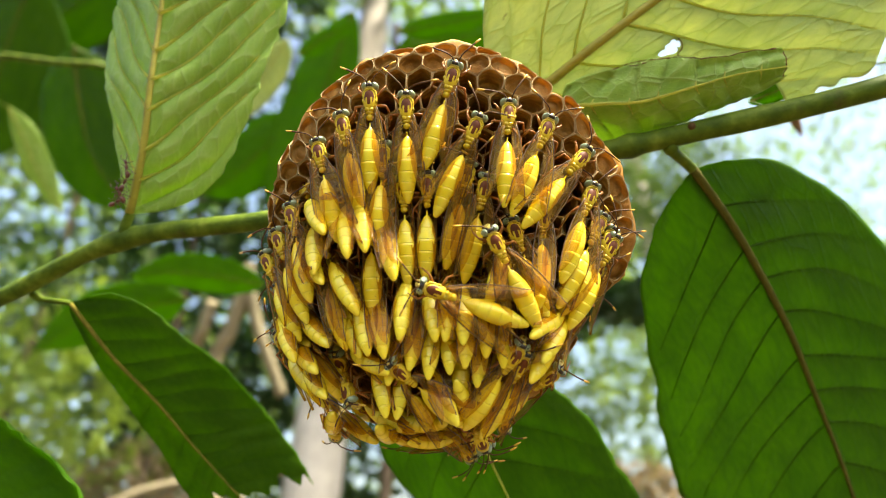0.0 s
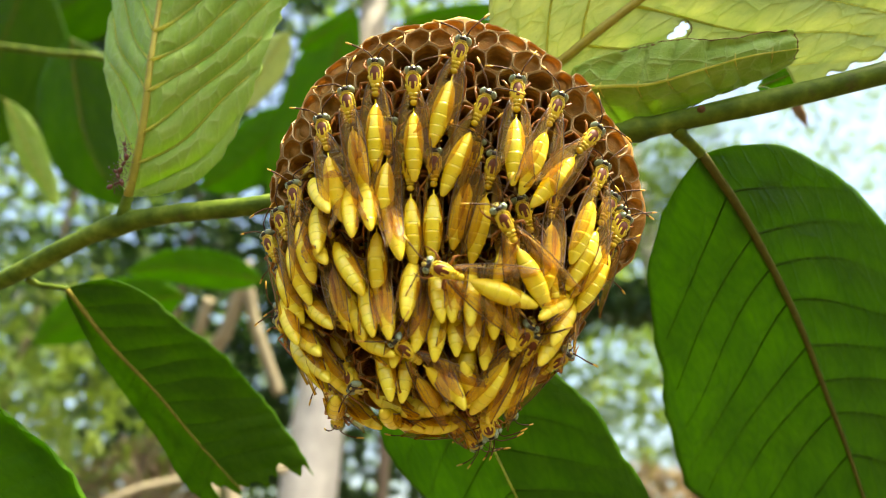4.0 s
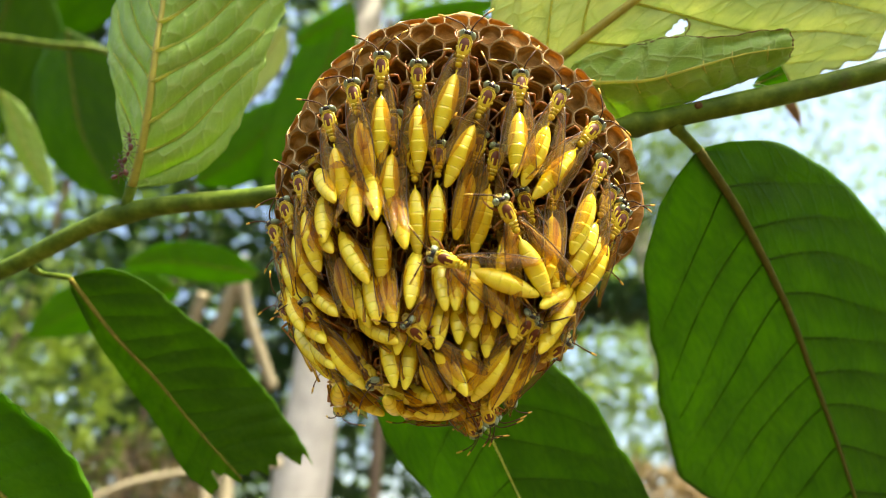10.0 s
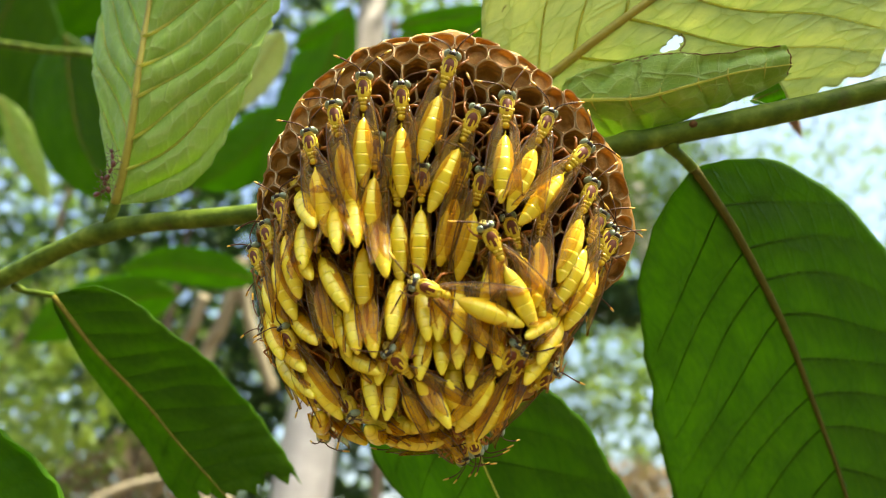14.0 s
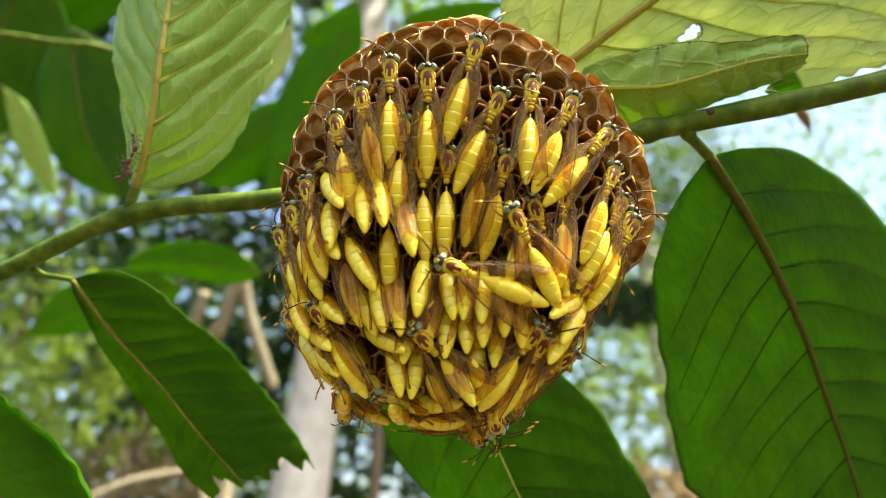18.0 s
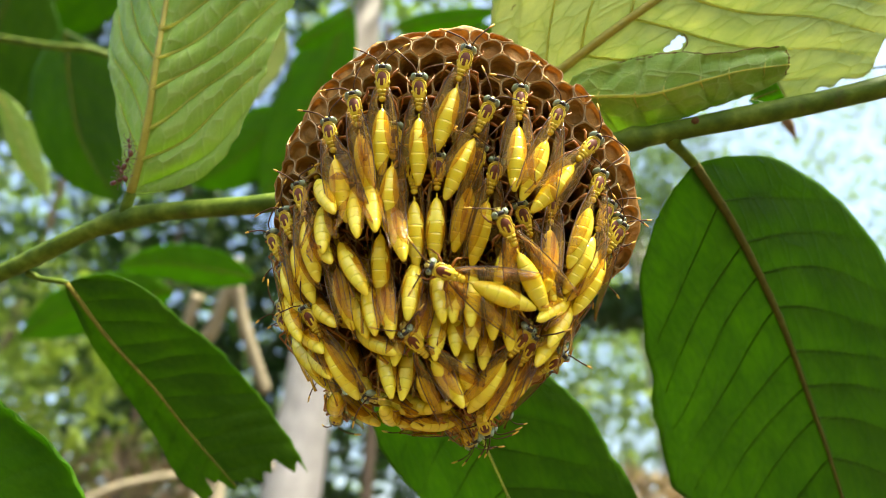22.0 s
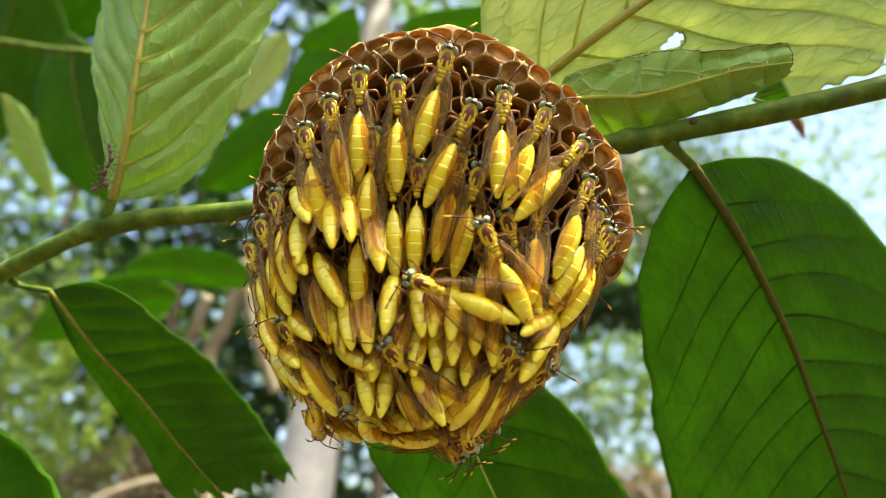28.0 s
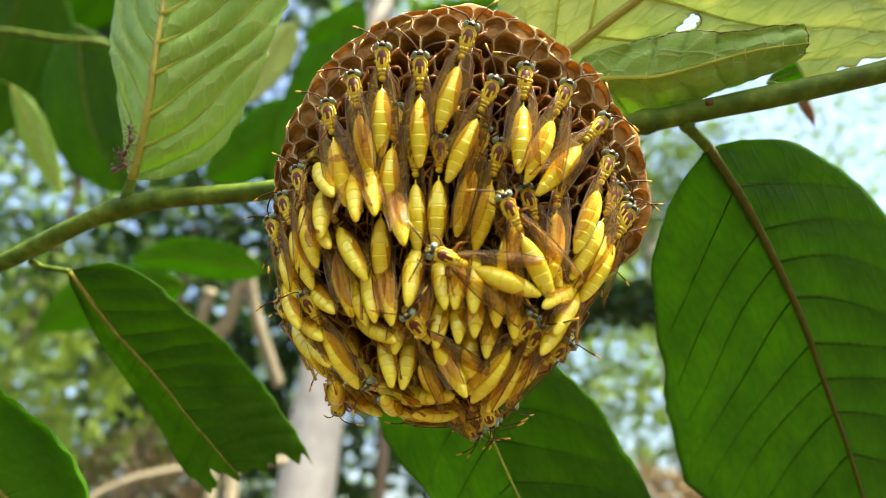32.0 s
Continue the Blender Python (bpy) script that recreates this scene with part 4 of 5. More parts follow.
def segment_mesh(y0, y1):
    g = Geo()
    d = y1 - y0
    last = y1 < -0.9
    g.rings([girth_ring(y0 + d * f) for f in (0, 0.25, 0.5, 0.75, 0.93)] + ([girth_ring(y1)] if last else [girth_ring(y0 + d * 0.985, 1.012)]), True, 0)
    if not last:
        g.rings([girth_ring(y0 + d * 0.985, 1.012), girth_ring(y1, 1.006), girth_ring(y1, 0.97)], True, 1)
    return g.mesh("abdomen_segment", [ABDOMEN, SEAM])


SEGMENTS = ((-0.215, -0.38), (-0.375, -0.545), (-0.54, -0.69), (-0.685, -0.81), (-0.805, -0.965))


def wing_mesh(sx):
    """One folded forewing: long, narrow, cupped, with a dark front edge and a few veins. Root at the origin, along -y."""
    L, g, n = 1.16, Geo(), 22
    rows = []
    for i in range(n + 1):
        s = i / n
        w0 = 0.012 + 0.05 * math.sin(math.pi * min(1, s * 1.15)) ** 0.8
        w1 = 0.020 + 0.150 * math.sin(math.pi * min(1.0, s * 0.97 + 0.02)) ** 0.75 * (0.55 + 0.45 * s)
        if s > 0.9:
            k = math.sqrt(max(0.0, 1 - ((s - 0.9) / 0.1) ** 2))
            w0, w1 = w0 * k, w1 * k
        row = []
        for j in range(7):
            x = -w0 + (w0 + w1) * j / 6
            z = 0.030 * math.sin(math.pi * j / 6) - 0.02 * s + 0.004 * math.sin(s * 17 + j * 1.4)
            row.append(Vector((sx * -x, -L * s, z)))
        rows.append(row)
    o = len(g.v)
    for r in rows:
        g.v += r
    for i in range(n):
        for j in range(6):
            a = o + i * 7 + j
            g.f.append((a, a + 1, a + 8, a + 7))
            g.s.append(0)
    g.tube([r[0] for r in rows], [0.011 - 0.005 * i / n for i in range(n + 1)], 5, 1)
    g.tube([rows[i][2] for i in range(1, 19)], 0.0034, 4, 1)
    g.tube([rows[i][4] for i in range(2, 14)], 0.0026, 4, 1)
    for i, a, b in ((13, 0, 3), (17, 2, 5)):
        g.tube([rows[i + (j - a) // 2][j] for j in range(a, b + 1)], 0.0024, 4, 1)
    return g.mesh("wing", [WING, WING_VEIN])


def leg_mesh(sx, k):
    root = [(0.07, 0.42, 0.05), (0.08, 0.30, 0.04), (0.08, 0.20, 0.05)][k]
    knee = [(0.18, 0.53, 0.10), (0.22, 0.28, 0.09), (0.19, 0.05, 0.09)][k]
    foot = [(0.20, 0.64, -0.06), (0.26, 0.20, -0.08), (0.22, -0.16, -0.08)][k]
    toe = [(0.19, 0.71, -0.10), (0.29, 0.13, -0.11), (0.21, -0.26, -0.11)][k]
    pts = [Vector((p[0] * sx, p[1], p[2])) for p in (root, knee, foot, toe)]
    g = Geo()
    g.tube([pts[0], pts[0].lerp(pts[1], 0.5), pts[1]], [0.019, 0.022, 0.014], 7)
    g.tube([pts[1], pts[1].lerp(pts[2], 0.6), pts[2]], [0.012, 0.015, 0.010], 7)
    g.tube([pts[2], pts[3]], [0.008, 0.006], 6)
    return g.mesh("leg", LEG)


# how the wings lie: yaw out from the body, roll about their length, height
WING_WAYS = {"along": (9, 30, 0.17), "over": (1.5, 6, 0.26), "spread": (20, 16, 0.20), "tight": (4, 74, 0.075), "one": (4, 12, 0.25)}
TEMPLATES = {}


def build_wasp(wings, k):
    ob = thing("wasp", "yellow paper wasp with smoky amber wings clinging to the comb", "wasp", "wasps on the nest")
    head = part("head", once("head", head_mesh), ob, "dark head with pale yellow face")
    for sx in (-1, 1):
        part("eye", once(("eye", sx), lambda: eye_mesh(sx)), head)
        a = part("antenna", once(("ant", sx, k), lambda: antenna_mesh(sx, k)), ob)
        part("antenna_tip", once(("tip", sx, k), lambda: antenna_tip_mesh(sx, k)), a, "orange-yellow antenna tip")
    th = part("thorax", once("thorax", thorax_mesh), ob, "yellow thorax with red-brown patches")
    part("scutellum", once("plate", plate_mesh), th)
    part("propodeum", once("plate2", plate2_mesh), th)
    ab = part("abdomen", once("abdomen", abdomen_mesh), ob, "pale yellow ringed abdomen")
    for q, seg in enumerate(SEGMENTS):
        part("abdomen_segment", once(("seg", q), lambda: segment_mesh(*seg)), ab)
    yaw, roll, z = WING_WAYS[wings]
    for sx in (-1, 1):
        y2 = yaw if wings != "one" or sx < 0 else 16
        part("wing", once(("wing", sx), lambda: wing_mesh(sx)), ob, "", pose(0.088 * sx * CM, 0.25 * CM, z * CM, 0, roll * sx, y2 * sx))
        for q in range(3):
            part("leg", once(("leg", sx, q), lambda: leg_mesh(sx, q)), ob)
    return ob


def wasp_pose(x, z, heading, lift, pitch, roll=0.0):
    """Waist over the comb at (x, z), head towards heading (degrees; 90 is up across the view), tail raised by pitch."""
    p, n = comb_face(x, z)
    n = (n + Vector((0, -0.8, 0))).normalized()
    a = radians(heading)
    fwd = Vector((math.cos(a), 0, math.sin(a)))
    fwd = (fwd - n * fwd.dot(n)).normalized()
    right = fwd.cross(n)
    m = Matrix((right, fwd, n)).transposed().to_4x4()
    m = Matrix.Translation((p + n * lift) * CM) @ m @ pose(0, 0, 0, -pitch, roll, 0)
    return FRAME @ m


COUNT = [0]


def wasp(x, z, heading, wings="along", lift=0.12, pitch=9.0, roll=0.0, label=""):
    COUNT[0] += 1
    key = (wings, COUNT[0] % 3)
    m = wasp_pose(x, z, heading, lift, pitch, roll)
    if key not in TEMPLATES:
        TEMPLATES[key] = build_wasp(*key)
        TEMPLATES[key].matrix_basis = m
        ob = TEMPLATES[key]
    else:
        ob = copy_thing(TEMPLATES[key], m)
    return tagged(ob, label) if label else ob


wasp(0.02, 2.01, 74, "along", 0.12, 4)
wasp(-1.00, 1.71, 91, "along", 0.12, 4)
wasp(-0.49, 1.58, 91, "along", 0.12, 4)
wasp(-1.30, 1.35, 103, "over", 0.12, 7)
wasp(-1.64, 0.99, 105, "one", 0.12, 11)
wasp(0.28, 1.31, 66, "along", 0.12, 4)
wasp(0.88, 1.48, 86, "along", 0.12, 14)
wasp(1.28, 1.30, 67, "one", 0.12, 12)
wasp(1.66, 0.97, 48, "along", 0.12, 14)
wasp(0.25, 0.65, 77, "over", 0.06, 4)
wasp(0.49, 0.46, 78, "one", 0.08, 4)
wasp(-0.53, 0.43, 93, "tight", 0.04, 8)
wasp(-0.22, 0.49, 89, "tight", 0.05, 8)
wasp(-0.85, 0.91, 87, "along", 0.08, 8)
wasp(-2.05, 0.11, 110, "along", 0.12, 18)
wasp(-2.22, -0.23, 119, "along", 0.12, 18)
wasp(-2.40, -0.54, 126, "along", 0.12, 18)
wasp(-1.53, -0.21, 128, "tight", 0.1, 31)
wasp(-0.98, -0.03, 92, "tight", 0.1, 8)
wasp(-1.59, -0.56, 112, "over", 0.05, 23)
wasp(-0.80, 0.27, 106, "over", 0, 42)
wasp(-1.37, 0.56, 104, "along", -0.05, 42)
wasp(-1.14, 0.63, 104, "tight", -0.05, 43)
wasp(-1.92, 0.67, 135, "spread", -0.1, 46)
wasp(-1.83, 0.30, 108, "along", -0.1, 46)
wasp(-2.03, -0.08, 148, "over", -0.12, 46)
wasp(-0.50, -0.48, 86, "tight", 0, 42)
wasp(-1.15, -0.75, 110, "tight", -0.02, 46)
wasp(-0.90, -0.77, 106, "over", 0, 46)
wasp(-1.40, -0.88, 125, "tight", -0.1, 46)
wasp(0.24, -0.65, 159, "spread", 0.52, 2, label="yellow paper wasp lying across the others with open wings")
wasp(0.86, -0.22, 117, "spread", 0.46, 4, label="yellow paper wasp on top of the others with open wings")
wasp(1.13, -0.13, 108, "over", 0.1, 18)
wasp(1.91, 0.38, 67, "one", 0.12, 18)
wasp(1.99, -0.01, 59, "tight", 0.1, 17)
wasp(2.12, -0.17, 53, "tight", 0.05, 18)
wasp(1.93, -0.62, 46, "along", 0.05, 18)
wasp(2.17, -0.29, 58, "along", 0.12, 18)
wasp(1.74, -1.05, 38, "over", 0.12, 18)
wasp(0.88, -0.12, 62, "over", -0.05, 46)
wasp(1.37, 0.03, 81, "over", 0.06, 31)
wasp(1.61, -0.88, 12, "tight", 0.12, 46)
wasp(0.09, -0.55, 85, "over", -0.1, 46)
wasp(-0.19, -0.56, 99, "tight", -0.1, 46)
wasp(0.29, -0.58, 88, "tight", -0.05, 46)
wasp(0.33, -0.89, 86, "over", -0.08, 46)
wasp(0.61, -0.76, 85, "over", -0.1, 46)
wasp(-0.35, -0.95, 82, "over", -0.15, 46)
wasp(0.09, -0.99, 90, "along", -0.15, 46)
wasp(-0.14, -1.05, 86, "spread", -0.1, 46)
wasp(0.55, -1.17, 81, "over", -0.15, 46)
wasp(0.85, -0.90, 83, "over", -0.1, 46)
wasp(0.25, -1.40, 88, "along", -0.18, 46)
wasp(-0.66, -1.14, 85, "over", -0.12, 46)
wasp(-2.32, -0.98, 140, "tight", 0.12, 41)
wasp(-2.00, -0.99, 161, "tight", 0, 44)
wasp(-2.42, -1.31, 190, "tight", -0.05, 33)
wasp(-2.11, -1.39, 172, "tight", 0.12, 45)
wasp(-2.37, -1.73, 139, "tight", 0.12, 46)
wasp(-1.95, -1.75, 172, "tight", 0.12, 46)
climber = wasp(-1.92, -1.52, 131, "along", 0.1, 14, label="yellow paper wasp climbing over its neighbours on the comb")
shuffler = wasp(-1.46, -2.00, 98, "tight", -0.12, -14)
wasp(-1.25, -1.44, 171, "tight", 0.04, 44)
wasp(-0.91, -1.57, 107, "tight", 0, 46)
wasp(-0.54, -1.60, 84, "tight", -0.08, 46)
turner = wasp(-1.41, -1.90, 324, "tight", 0.1, -50, label="yellow paper wasp with raised head, facing outward")
wasp(-1.70, -2.80, 253, "tight", 0.12, 62)
wasp(-2.27, -1.93, 134, "tight", -0.15, 46)
walker = wasp(-0.30, -1.79, 134, "spread", 0.46, -5, label="yellow paper wasp crawling over the others with open wings")
wasp(-0.08, -2.56, 291, "tight", 0.1, 30)
wasp(-1.16, -2.36, 169, "tight", 0.02, 25)
wasp(-0.71, -2.74, 276, "tight", 0.2, 44)
wasp(0.18, -2.80, 338, "tight", 0.06, 36)
wasp(-0.71, -2.53, 202, "over", -0.06, 46)
wasp(-0.38, -2.65, 224, "over", -0.1, 46)
wasp(-1.58, -2.70, 158, "over", -0.12, 46)
wasp(-0.20, -3.05, 339, "over", -0.12, 46)
wasp(0.22, -3.09, 299, "over", -0.12, 46)
wasp(0.75, -1.62, 61, "along", 0.5, 0)
nodder = wasp(0.88, -1.76, 69, "along", 0.46, -2)
wasp(1.22, -1.98, 46, "along", 0.24, -6, label="yellow paper wasp looking out over the rim of the comb")
wasp(0.46, -2.41, 292, "along", 0.16, 2, label="yellow paper wasp hanging head down at the rim")
wasp(0.27, -2.93, 295, "tight", -0.32, 4, label="yellow paper wasp hanging head down at the rim")
wasp(0.84, -2.33, 285, "along", 0.16, 26)
wasp(0.39, -2.36, 290, "tight", 0.42, 16, label="yellow paper wasp hanging head down at the rim")
wasp(-0.16, -1.71, 126, "over", 0.1, 46)
wasp(1.19, -1.63, 43, "over", -0.05, 46)
wasp(1.52, -1.22, 40, "along", 0.12, 43)
wasp(1.66, -0.94, 42, "along", 0.12, 44)
wasp(0.74, -1.62, 64, "over", -0.12, 46)


# ---- the wood behind ----
ground = tagged(new("ground", mesh_from("ground", [(-400, -400, 0), (400, -400, 0), (400, 400, 0), (-400, 400, 0)], [(0, 1, 2, 3)], GROUND, False)), "brown leaf-littered forest ground", "ground", kind="structure")


def trunk(name, label, way, r0, r1, mat, category="tree trunk"):
    pts = spline(way, 30)
    ob = thing(name, label, category)
    part("bole", Geo().tube([p / CM for p in pts], [(r0 + (r1 - r0) * i / 30) * (1 + 0.06 * noise.noise(Vector((i * 0.6, r0 * 50, 0)))) / CM for i in range(31)], 16).mesh("bole", mat, lambda v: Vector(v) * CM), ob)
    return ob


def far_point(x, y, z):
    """Metres in the plan's frame."""
    return FRAME @ Vector((x, y, z))


def foliage(name, label, mat, count, seed, place, size, hang=0.0):
    """Loose leaves, each a bent pointed blade, strewn by place(rng)."""
    rng = random.Random(seed)
    verts, faces = [], []
    for _ in range(count):
        c = place(rng)
        L = size * rng.uniform(0.6, 1.5)
        W = L * rng.uniform(0.2, 0.4)
        m = Matrix.Translation(c) @ Euler((rng.uniform(-1.2, 1.2) - hang, rng.uniform(-0.9, 0.9), rng.uniform(0, 6.28))).to_matrix().to_4x4()
        o = len(verts)
        for x, y, z in ((0, -0.5, 0), (-0.5, -0.1, 0.1), (0, 0, 0), (0.5, -0.1, 0.1), (-0.3, 0.25, 0.05), (0.3, 0.25, 0.05), (0, 0.5, -0.12)):
            verts.append(m @ Vector((x * W, y * L, z * L)))
        faces += [(o, o + 2, o + 1), (o, o + 3, o + 2), (o + 1, o + 2, o + 6, o + 4), (o + 2, o + 3, o + 5, o + 6)]
    ob = new(name, mesh_from(name, verts, faces, mat))
    return tagged(ob, label, "foliage", kind="stuff")


def clump(cx, cy, cz, rx, ry, rz):
    def place(rng):
        while True:
            p = Vector((rng.uniform(-1, 1), rng.uniform(-1, 1), rng.uniform(-1, 1)))
            if p.length < 1:
                return far_point(cx + p.x * rx, cy + p.y * ry, cz + p.z * rz)
    return place


trunk("tree_trunk", "smooth pale trunk among dark undergrowth", [Vector((-0.58, 2.61, 0)), Vector((-0.545, 2.61, 1.5)), Vector((-0.46, 2.62, 3.2)), Vector((-0.42, 2.62, 6.0))], 0.14, 0.08, BARK)
trunk("tree_trunk", "slender pale grey trunk in the distance", [Vector((1.75, 4.2, 0)), Vector((1.72, 4.2, 2.5)), Vector((1.6, 4.2, 7.0))], 0.12, 0.07, BARK)
for a, b, c, r in (((-0.270, 0.80, -0.050), (-0.291, 0.80, -0.111), (-0.312, 0.80, -0.175), 0.0095), ((-0.311, 0.79, -0.070), (-0.323, 0.79, -0.107), (-0.338, 0.80, -0.165), 0.0075), ((-0.267, 0.80, -0.020), (-0.256, 0.80, -0.095), (-0.220, 0.80, -0.200), 0.0085), ((-0.46, 0.85, -0.36), (-0.36, 0.85, -0.335), (-0.22, 0.85, -0.32), 0.006)):
    ends = [far_point(*a), far_point(*b), far_point(*c)]
    if a[2] < -0.3:
        ends = ends[::-1] + [ends[0] + Vector((-0.05, 0, -0.05)), ends[0] + Vector((-0.08, 0, -0.25)), Vector((ends[0].x - 0.1, ends[0].y, 0.0))]
    elif c[0] < -0.3:
        ends += [ends[-1] + Vector((0.045, 0.05, -0.20)), Vector((ends[-1].x + 0.12, ends[-1].y + 0.12, 0.0))]
    trunk("dry_stick", "bare tan dead stick in the undergrowth", ends, r, r * 0.9, STICK, "stick")
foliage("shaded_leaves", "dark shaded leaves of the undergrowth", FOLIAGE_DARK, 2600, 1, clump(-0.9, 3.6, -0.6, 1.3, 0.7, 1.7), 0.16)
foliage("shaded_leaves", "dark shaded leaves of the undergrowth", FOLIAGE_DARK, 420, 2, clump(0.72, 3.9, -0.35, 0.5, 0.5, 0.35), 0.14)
foliage("green_leaves", "mid-green leaves of the undergrowth", FOLIAGE, 1700, 3, clump(-2.4, 3.3, -0.6, 1.4, 0.8, 1.6), 0.11)
foliage("green_leaves", "mid-green leaves of a tree crown", FOLIAGE, 1500, 4, clump(-0.9, 4.2, 2.2, 2.6, 0.8, 0.8), 0.16)
foliage("green_leaves", "mid-green leaves of a distant tree", FOLIAGE, 3800, 5, clump(2.9, 5.0, 0.2, 2.2, 1.0, 1.6), 0.09)
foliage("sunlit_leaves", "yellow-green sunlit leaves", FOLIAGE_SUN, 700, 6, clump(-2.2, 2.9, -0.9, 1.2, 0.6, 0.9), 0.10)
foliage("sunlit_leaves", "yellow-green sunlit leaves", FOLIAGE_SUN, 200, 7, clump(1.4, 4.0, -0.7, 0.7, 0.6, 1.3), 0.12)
foliage("green_leaves", "distant wood of mixed green leaves", FOLIAGE, 2400, 8, clump(-4.6, 8.5, -2.6, 5.0, 1.0, 2.6), 0.3)
foliage("green_leaves", "distant wood of mixed green leaves", FOLIAGE, 1100, 28, clump(6.4, 8.5, -2.6, 3.2, 1.0, 2.6), 0.3)
# Leaves added in the sky gap to bring its brightness down.
foliage("green_leaves", "thin grey-green leaves added to dim a sky gap", FOLIAGE, 2100, 29, clump(1.9, 8.5, -1.9, 2.0, 0.8, 2.4), 0.26)
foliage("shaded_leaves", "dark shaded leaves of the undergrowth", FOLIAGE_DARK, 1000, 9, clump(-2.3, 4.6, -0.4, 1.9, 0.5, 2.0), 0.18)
# Added out of view behind and beside the camera to hold back sky light.
foliage("shaded_leaves", "unseen dark leaves around the camera, added to block sky light", FOLIAGE_DARK, 4500, 10, clump(0.3, -2.4, -0.9, 4.5, 1.0, 2.0), 0.3)
foliage("shaded_leaves", "unseen dark leaves around the camera, added to block sky light", FOLIAGE_DARK, 1600, 11, clump(-4.2, 0.0, -0.3, 1.0, 3.0, 2.0), 0.3)
foliage("shaded_leaves", "unseen dark leaves around the camera, added to block sky light", FOLIAGE_DARK, 1600, 12, clump(4.4, -0.6, -0.4, 1.0, 3.0, 1.9), 0.3)
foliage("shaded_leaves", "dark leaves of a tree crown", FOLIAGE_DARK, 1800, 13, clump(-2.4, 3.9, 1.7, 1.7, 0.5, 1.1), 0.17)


# Leaves added out of view overhead to shade the trunk and undergrowth.
def shade_screen(rng):
    a, r = rng.uniform(0, 6.28), math.sqrt(rng.random())
    return Vector((0.5 + 2.0 * r * math.cos(a), 1.35 + 1.0 * r * math.sin(a), 4.4 + rng.uniform(-0.25, 0.25)))


foliage("shaded_leaves", "unseen dark leaves overhead, added to cast shade", FOLIAGE_DARK, 1100, 14, shade_screen, 0.22)
foliage("green_leaves", "soft green leaves between the trees", FOLIAGE, 1800, 15, clump(1.12, 3.0, 0.28, 0.46, 0.3, 0.42), 0.06)
# Sparse leaves added over open sky to dim it.
foliage("green_leaves", "thin green leaves added to dim the bright sky", FOLIAGE, 700, 21, clump(1.5, 4.0, -0.9, 0.5, 0.4, 0.8), 0.06)
foliage("shaded_leaves", "dark shaded leaves between the trees", FOLIAGE_DARK, 420, 16, clump(0.95, 3.1, -0.28, 0.36, 0.3, 0.13), 0.10)
foliage("dry_leaves", "dry brown undergrowth", FOLIAGE_DRY, 500, 17, clump(1.15, 3.0, -1.28, 0.6, 0.3, 0.16), 0.10)
foliage("dry_leaves", "dry brown undergrowth", FOLIAGE_DRY, 600, 18, clump(-1.3, 2.6, -1.05, 0.42, 0.3, 0.20), 0.06)
foliage("green_leaves", "distant wood of grey-green leaves", FOLIAGE, 1700, 19, clump(-4.4, 7.5, -1.3, 3.4, 0.6, 3.2), 0.26)
foliage("sunlit_leaves", "yellow-green sunlit leaves", FOLIAGE_SUN, 560, 20, clump(-1.75, 2.5, -0.55, 0.75, 0.3, 0.5), 0.09)
for x, r in ((-2.05, 0.022), (-1.35, 0.02), (-0.28, 0.03)):
    trunk("sapling", "slim dark sapling stem in the undergrowth", [Vector((x, 2.75, 0)), Vector((x + 0.03, 2.75, 2.0)), Vector((x - 0.04, 2.78, 4.5))], r, r * 0.7, BARK_DARK, "sapling")
foliage("shaded_leaves", "dark shaded leaves of the undergrowth", FOLIAGE_DARK, 220, 22, clump(-1.55, 2.25, -0.10, 0.42, 0.2, 0.22), 0.07)



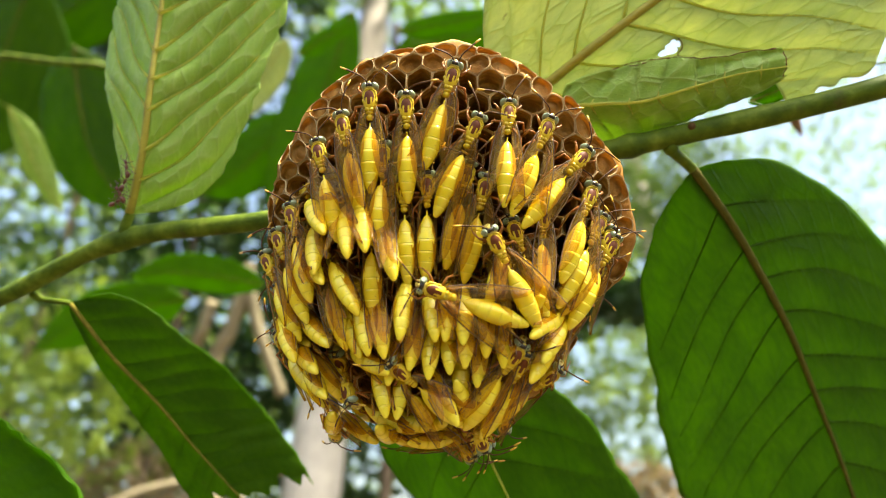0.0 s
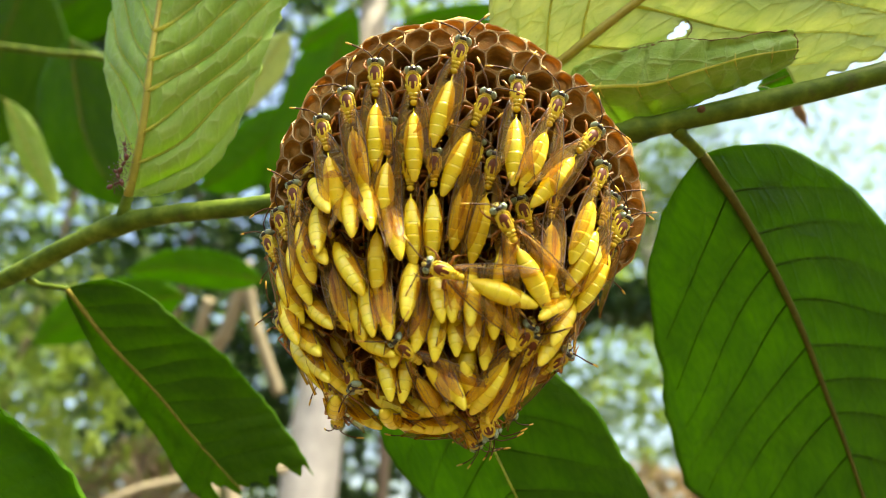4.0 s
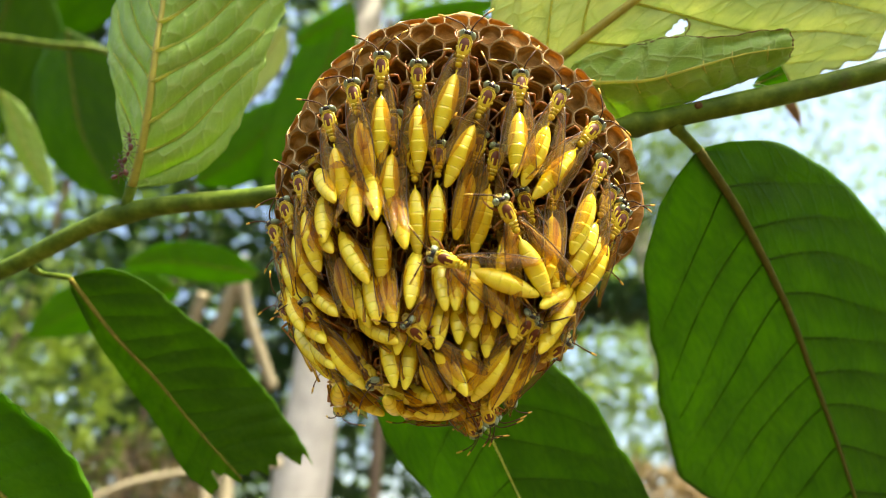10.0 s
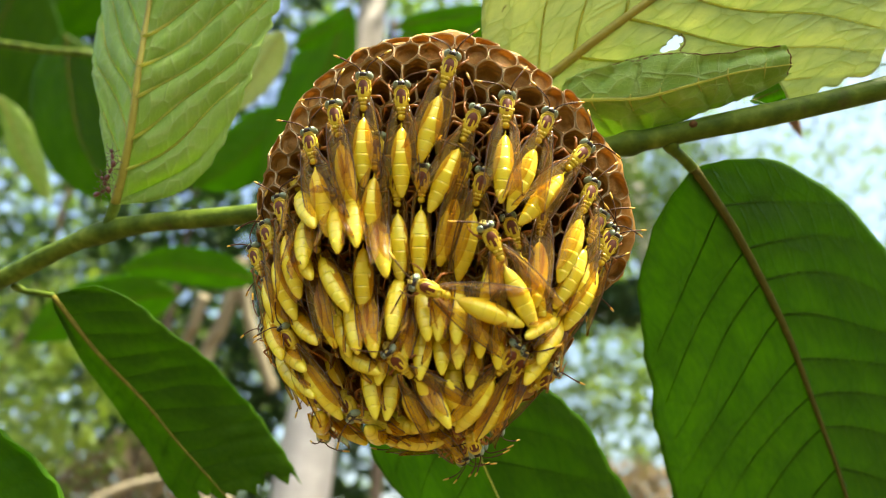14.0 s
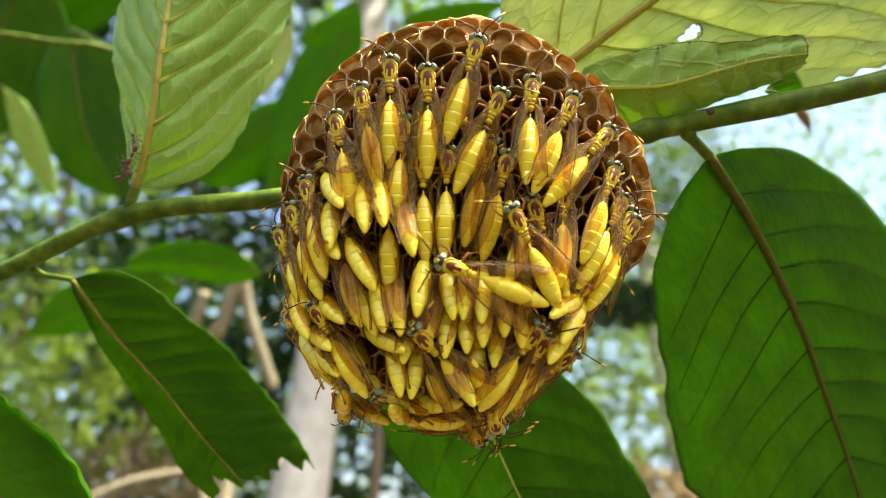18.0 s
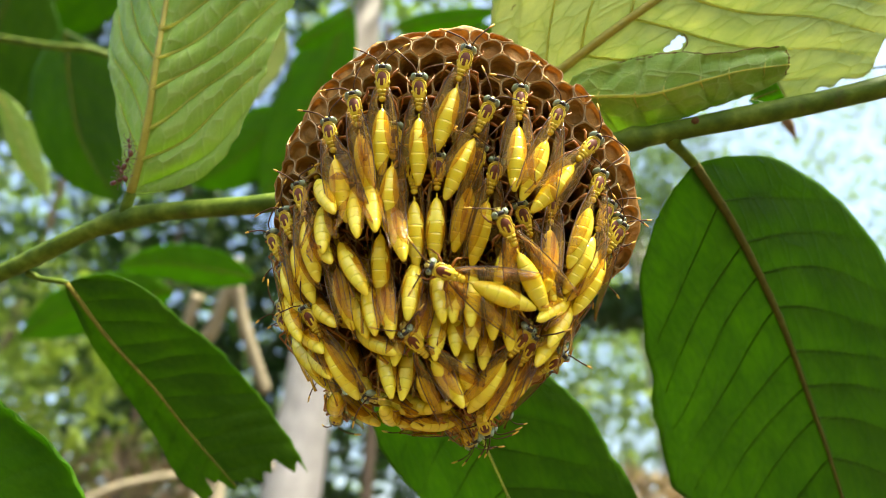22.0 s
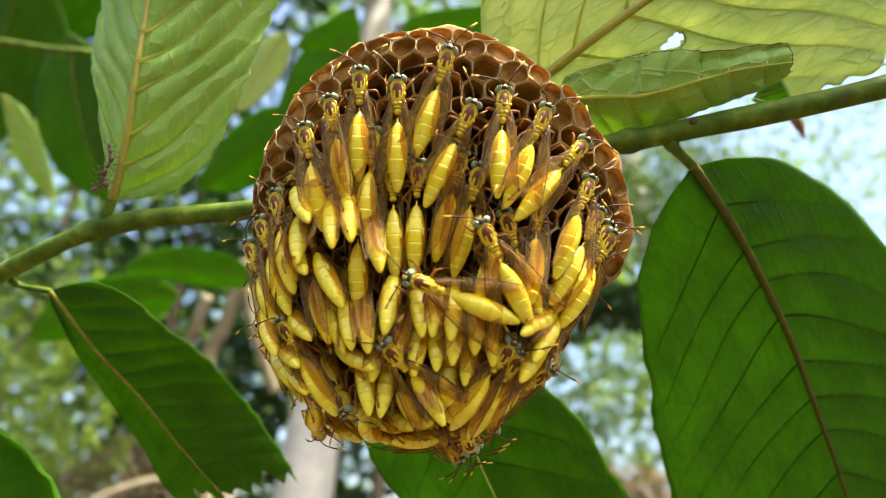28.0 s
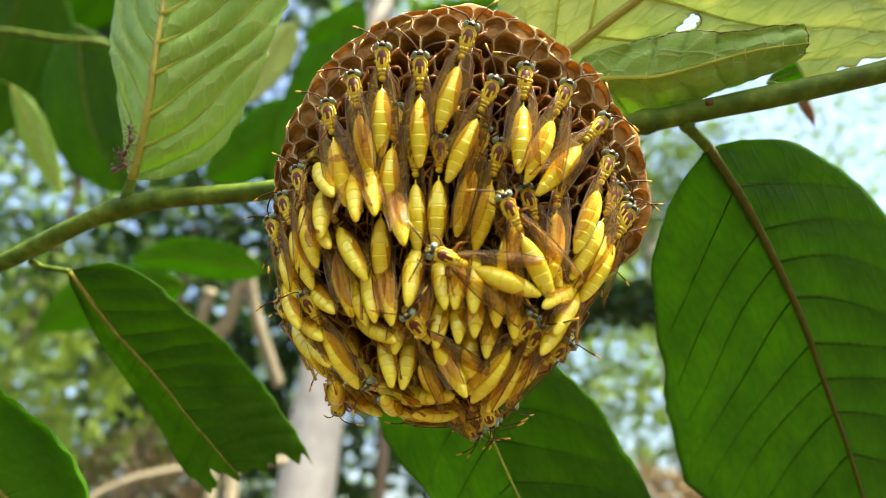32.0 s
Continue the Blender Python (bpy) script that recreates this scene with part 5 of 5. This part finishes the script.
def motions():
    """The few wasps that stir while the others sit still."""
    walk(climber, [(0.0, wasp_pose(-1.92, -1.52, 131, 0.1, 14)), (1.5, wasp_pose(-1.93, -1.53, 131, 0.1, 14)), (3.0, wasp_pose(-1.94, -1.53, 131, 0.1, 14)), (3.5, wasp_pose(-1.92, -1.52, 130, 0.16, 13)),
                   (5.5, wasp_pose(-1.85, -1.58, 120, 0.36, 9)), (7.2, wasp_pose(-1.84, -1.57, 121, 0.38, 8)), (8.2, wasp_pose(-1.75, -1.56, 123, 0.4, 8)), (9.0, wasp_pose(-1.66, -1.57, 129, 0.4, 8)),
                   (13.0, wasp_pose(-1.70, -1.58, 128, 0.4, 8)), (16.5, wasp_pose(-1.63, -1.52, 123, 0.42, 8)), (32.0, wasp_pose(-1.63, -1.52, 123, 0.42, 8))])
    walk(shuffler, [(0.0, wasp_pose(-1.46, -2.00, 98, -0.12, -14)), (1.0, wasp_pose(-1.47, -2.04, 98, -0.1, -16)), (2.0, wasp_pose(-1.46, -2.09, 97, -0.1, -12)), (3.0, wasp_pose(-1.51, -2.21, 95, -0.12, -14)),
                    (5.5, wasp_pose(-1.41, -2.45, 82, -0.14, -10)), (7.0, wasp_pose(-1.37, -2.44, 81, -0.18, -8)), (9.0, wasp_pose(-1.36, -2.49, 82, -0.3, -6)), (32.0, wasp_pose(-1.36, -2.49, 82, -0.3, -6))])
    walk(turner, [(0.0, wasp_pose(-1.40, -1.88, 325, 0.1, -50)), (1.0, wasp_pose(-1.37, -1.88, 321, 0.1, -50)), (2.2, wasp_pose(-1.41, -1.88, 334, 0.1, -52)), (3.5, wasp_pose(-1.41, -1.90, 326, 0.1, -50)), (6.0, wasp_pose(-1.41, -1.93, 327, 0.1, -50)),
                  (7.5, wasp_pose(-1.38, -1.95, 328, 0.1, -50)), (9.0, wasp_pose(-1.22, -2.00, 329, 0.12, -50)), (13.0, wasp_pose(-1.24, -2.07, 328, 0.12, -50)), (32.0, wasp_pose(-1.24, -2.04, 327, 0.12, -50))])
    walk(walker, [(0.0, wasp_pose(-0.30, -1.79, 134, 0.46, -5)), (3.0, wasp_pose(-0.30, -1.72, 134, 0.46, -5)), (5.5, wasp_pose(-0.33, -1.75, 135, 0.46, -5)), (7.5, wasp_pose(-0.32, -1.77, 134, 0.46, -5)), (9.0, wasp_pose(-0.23, -1.71, 129, 0.46, -5)),
                  (13.0, wasp_pose(-0.24, -1.68, 129, 0.46, -5)), (22.0, wasp_pose(-0.24, -1.66, 128, 0.46, -5)), (32.0, wasp_pose(-0.23, -1.63, 127, 0.46, -5))])
    walk(nodder, [(0.0, wasp_pose(0.88, -1.76, 69, 0.46, -2)), (7.4, wasp_pose(0.89, -1.76, 68, 0.46, -2)), (8.2, wasp_pose(0.91, -1.74, 69, 0.48, -6)), (9.0, wasp_pose(0.96, -1.76, 66, 0.48, -4)), (9.8, wasp_pose(0.91, -1.75, 68, 0.46, -2)), (32.0, wasp_pose(0.90, -1.77, 67, 0.46, -2))])



motions()
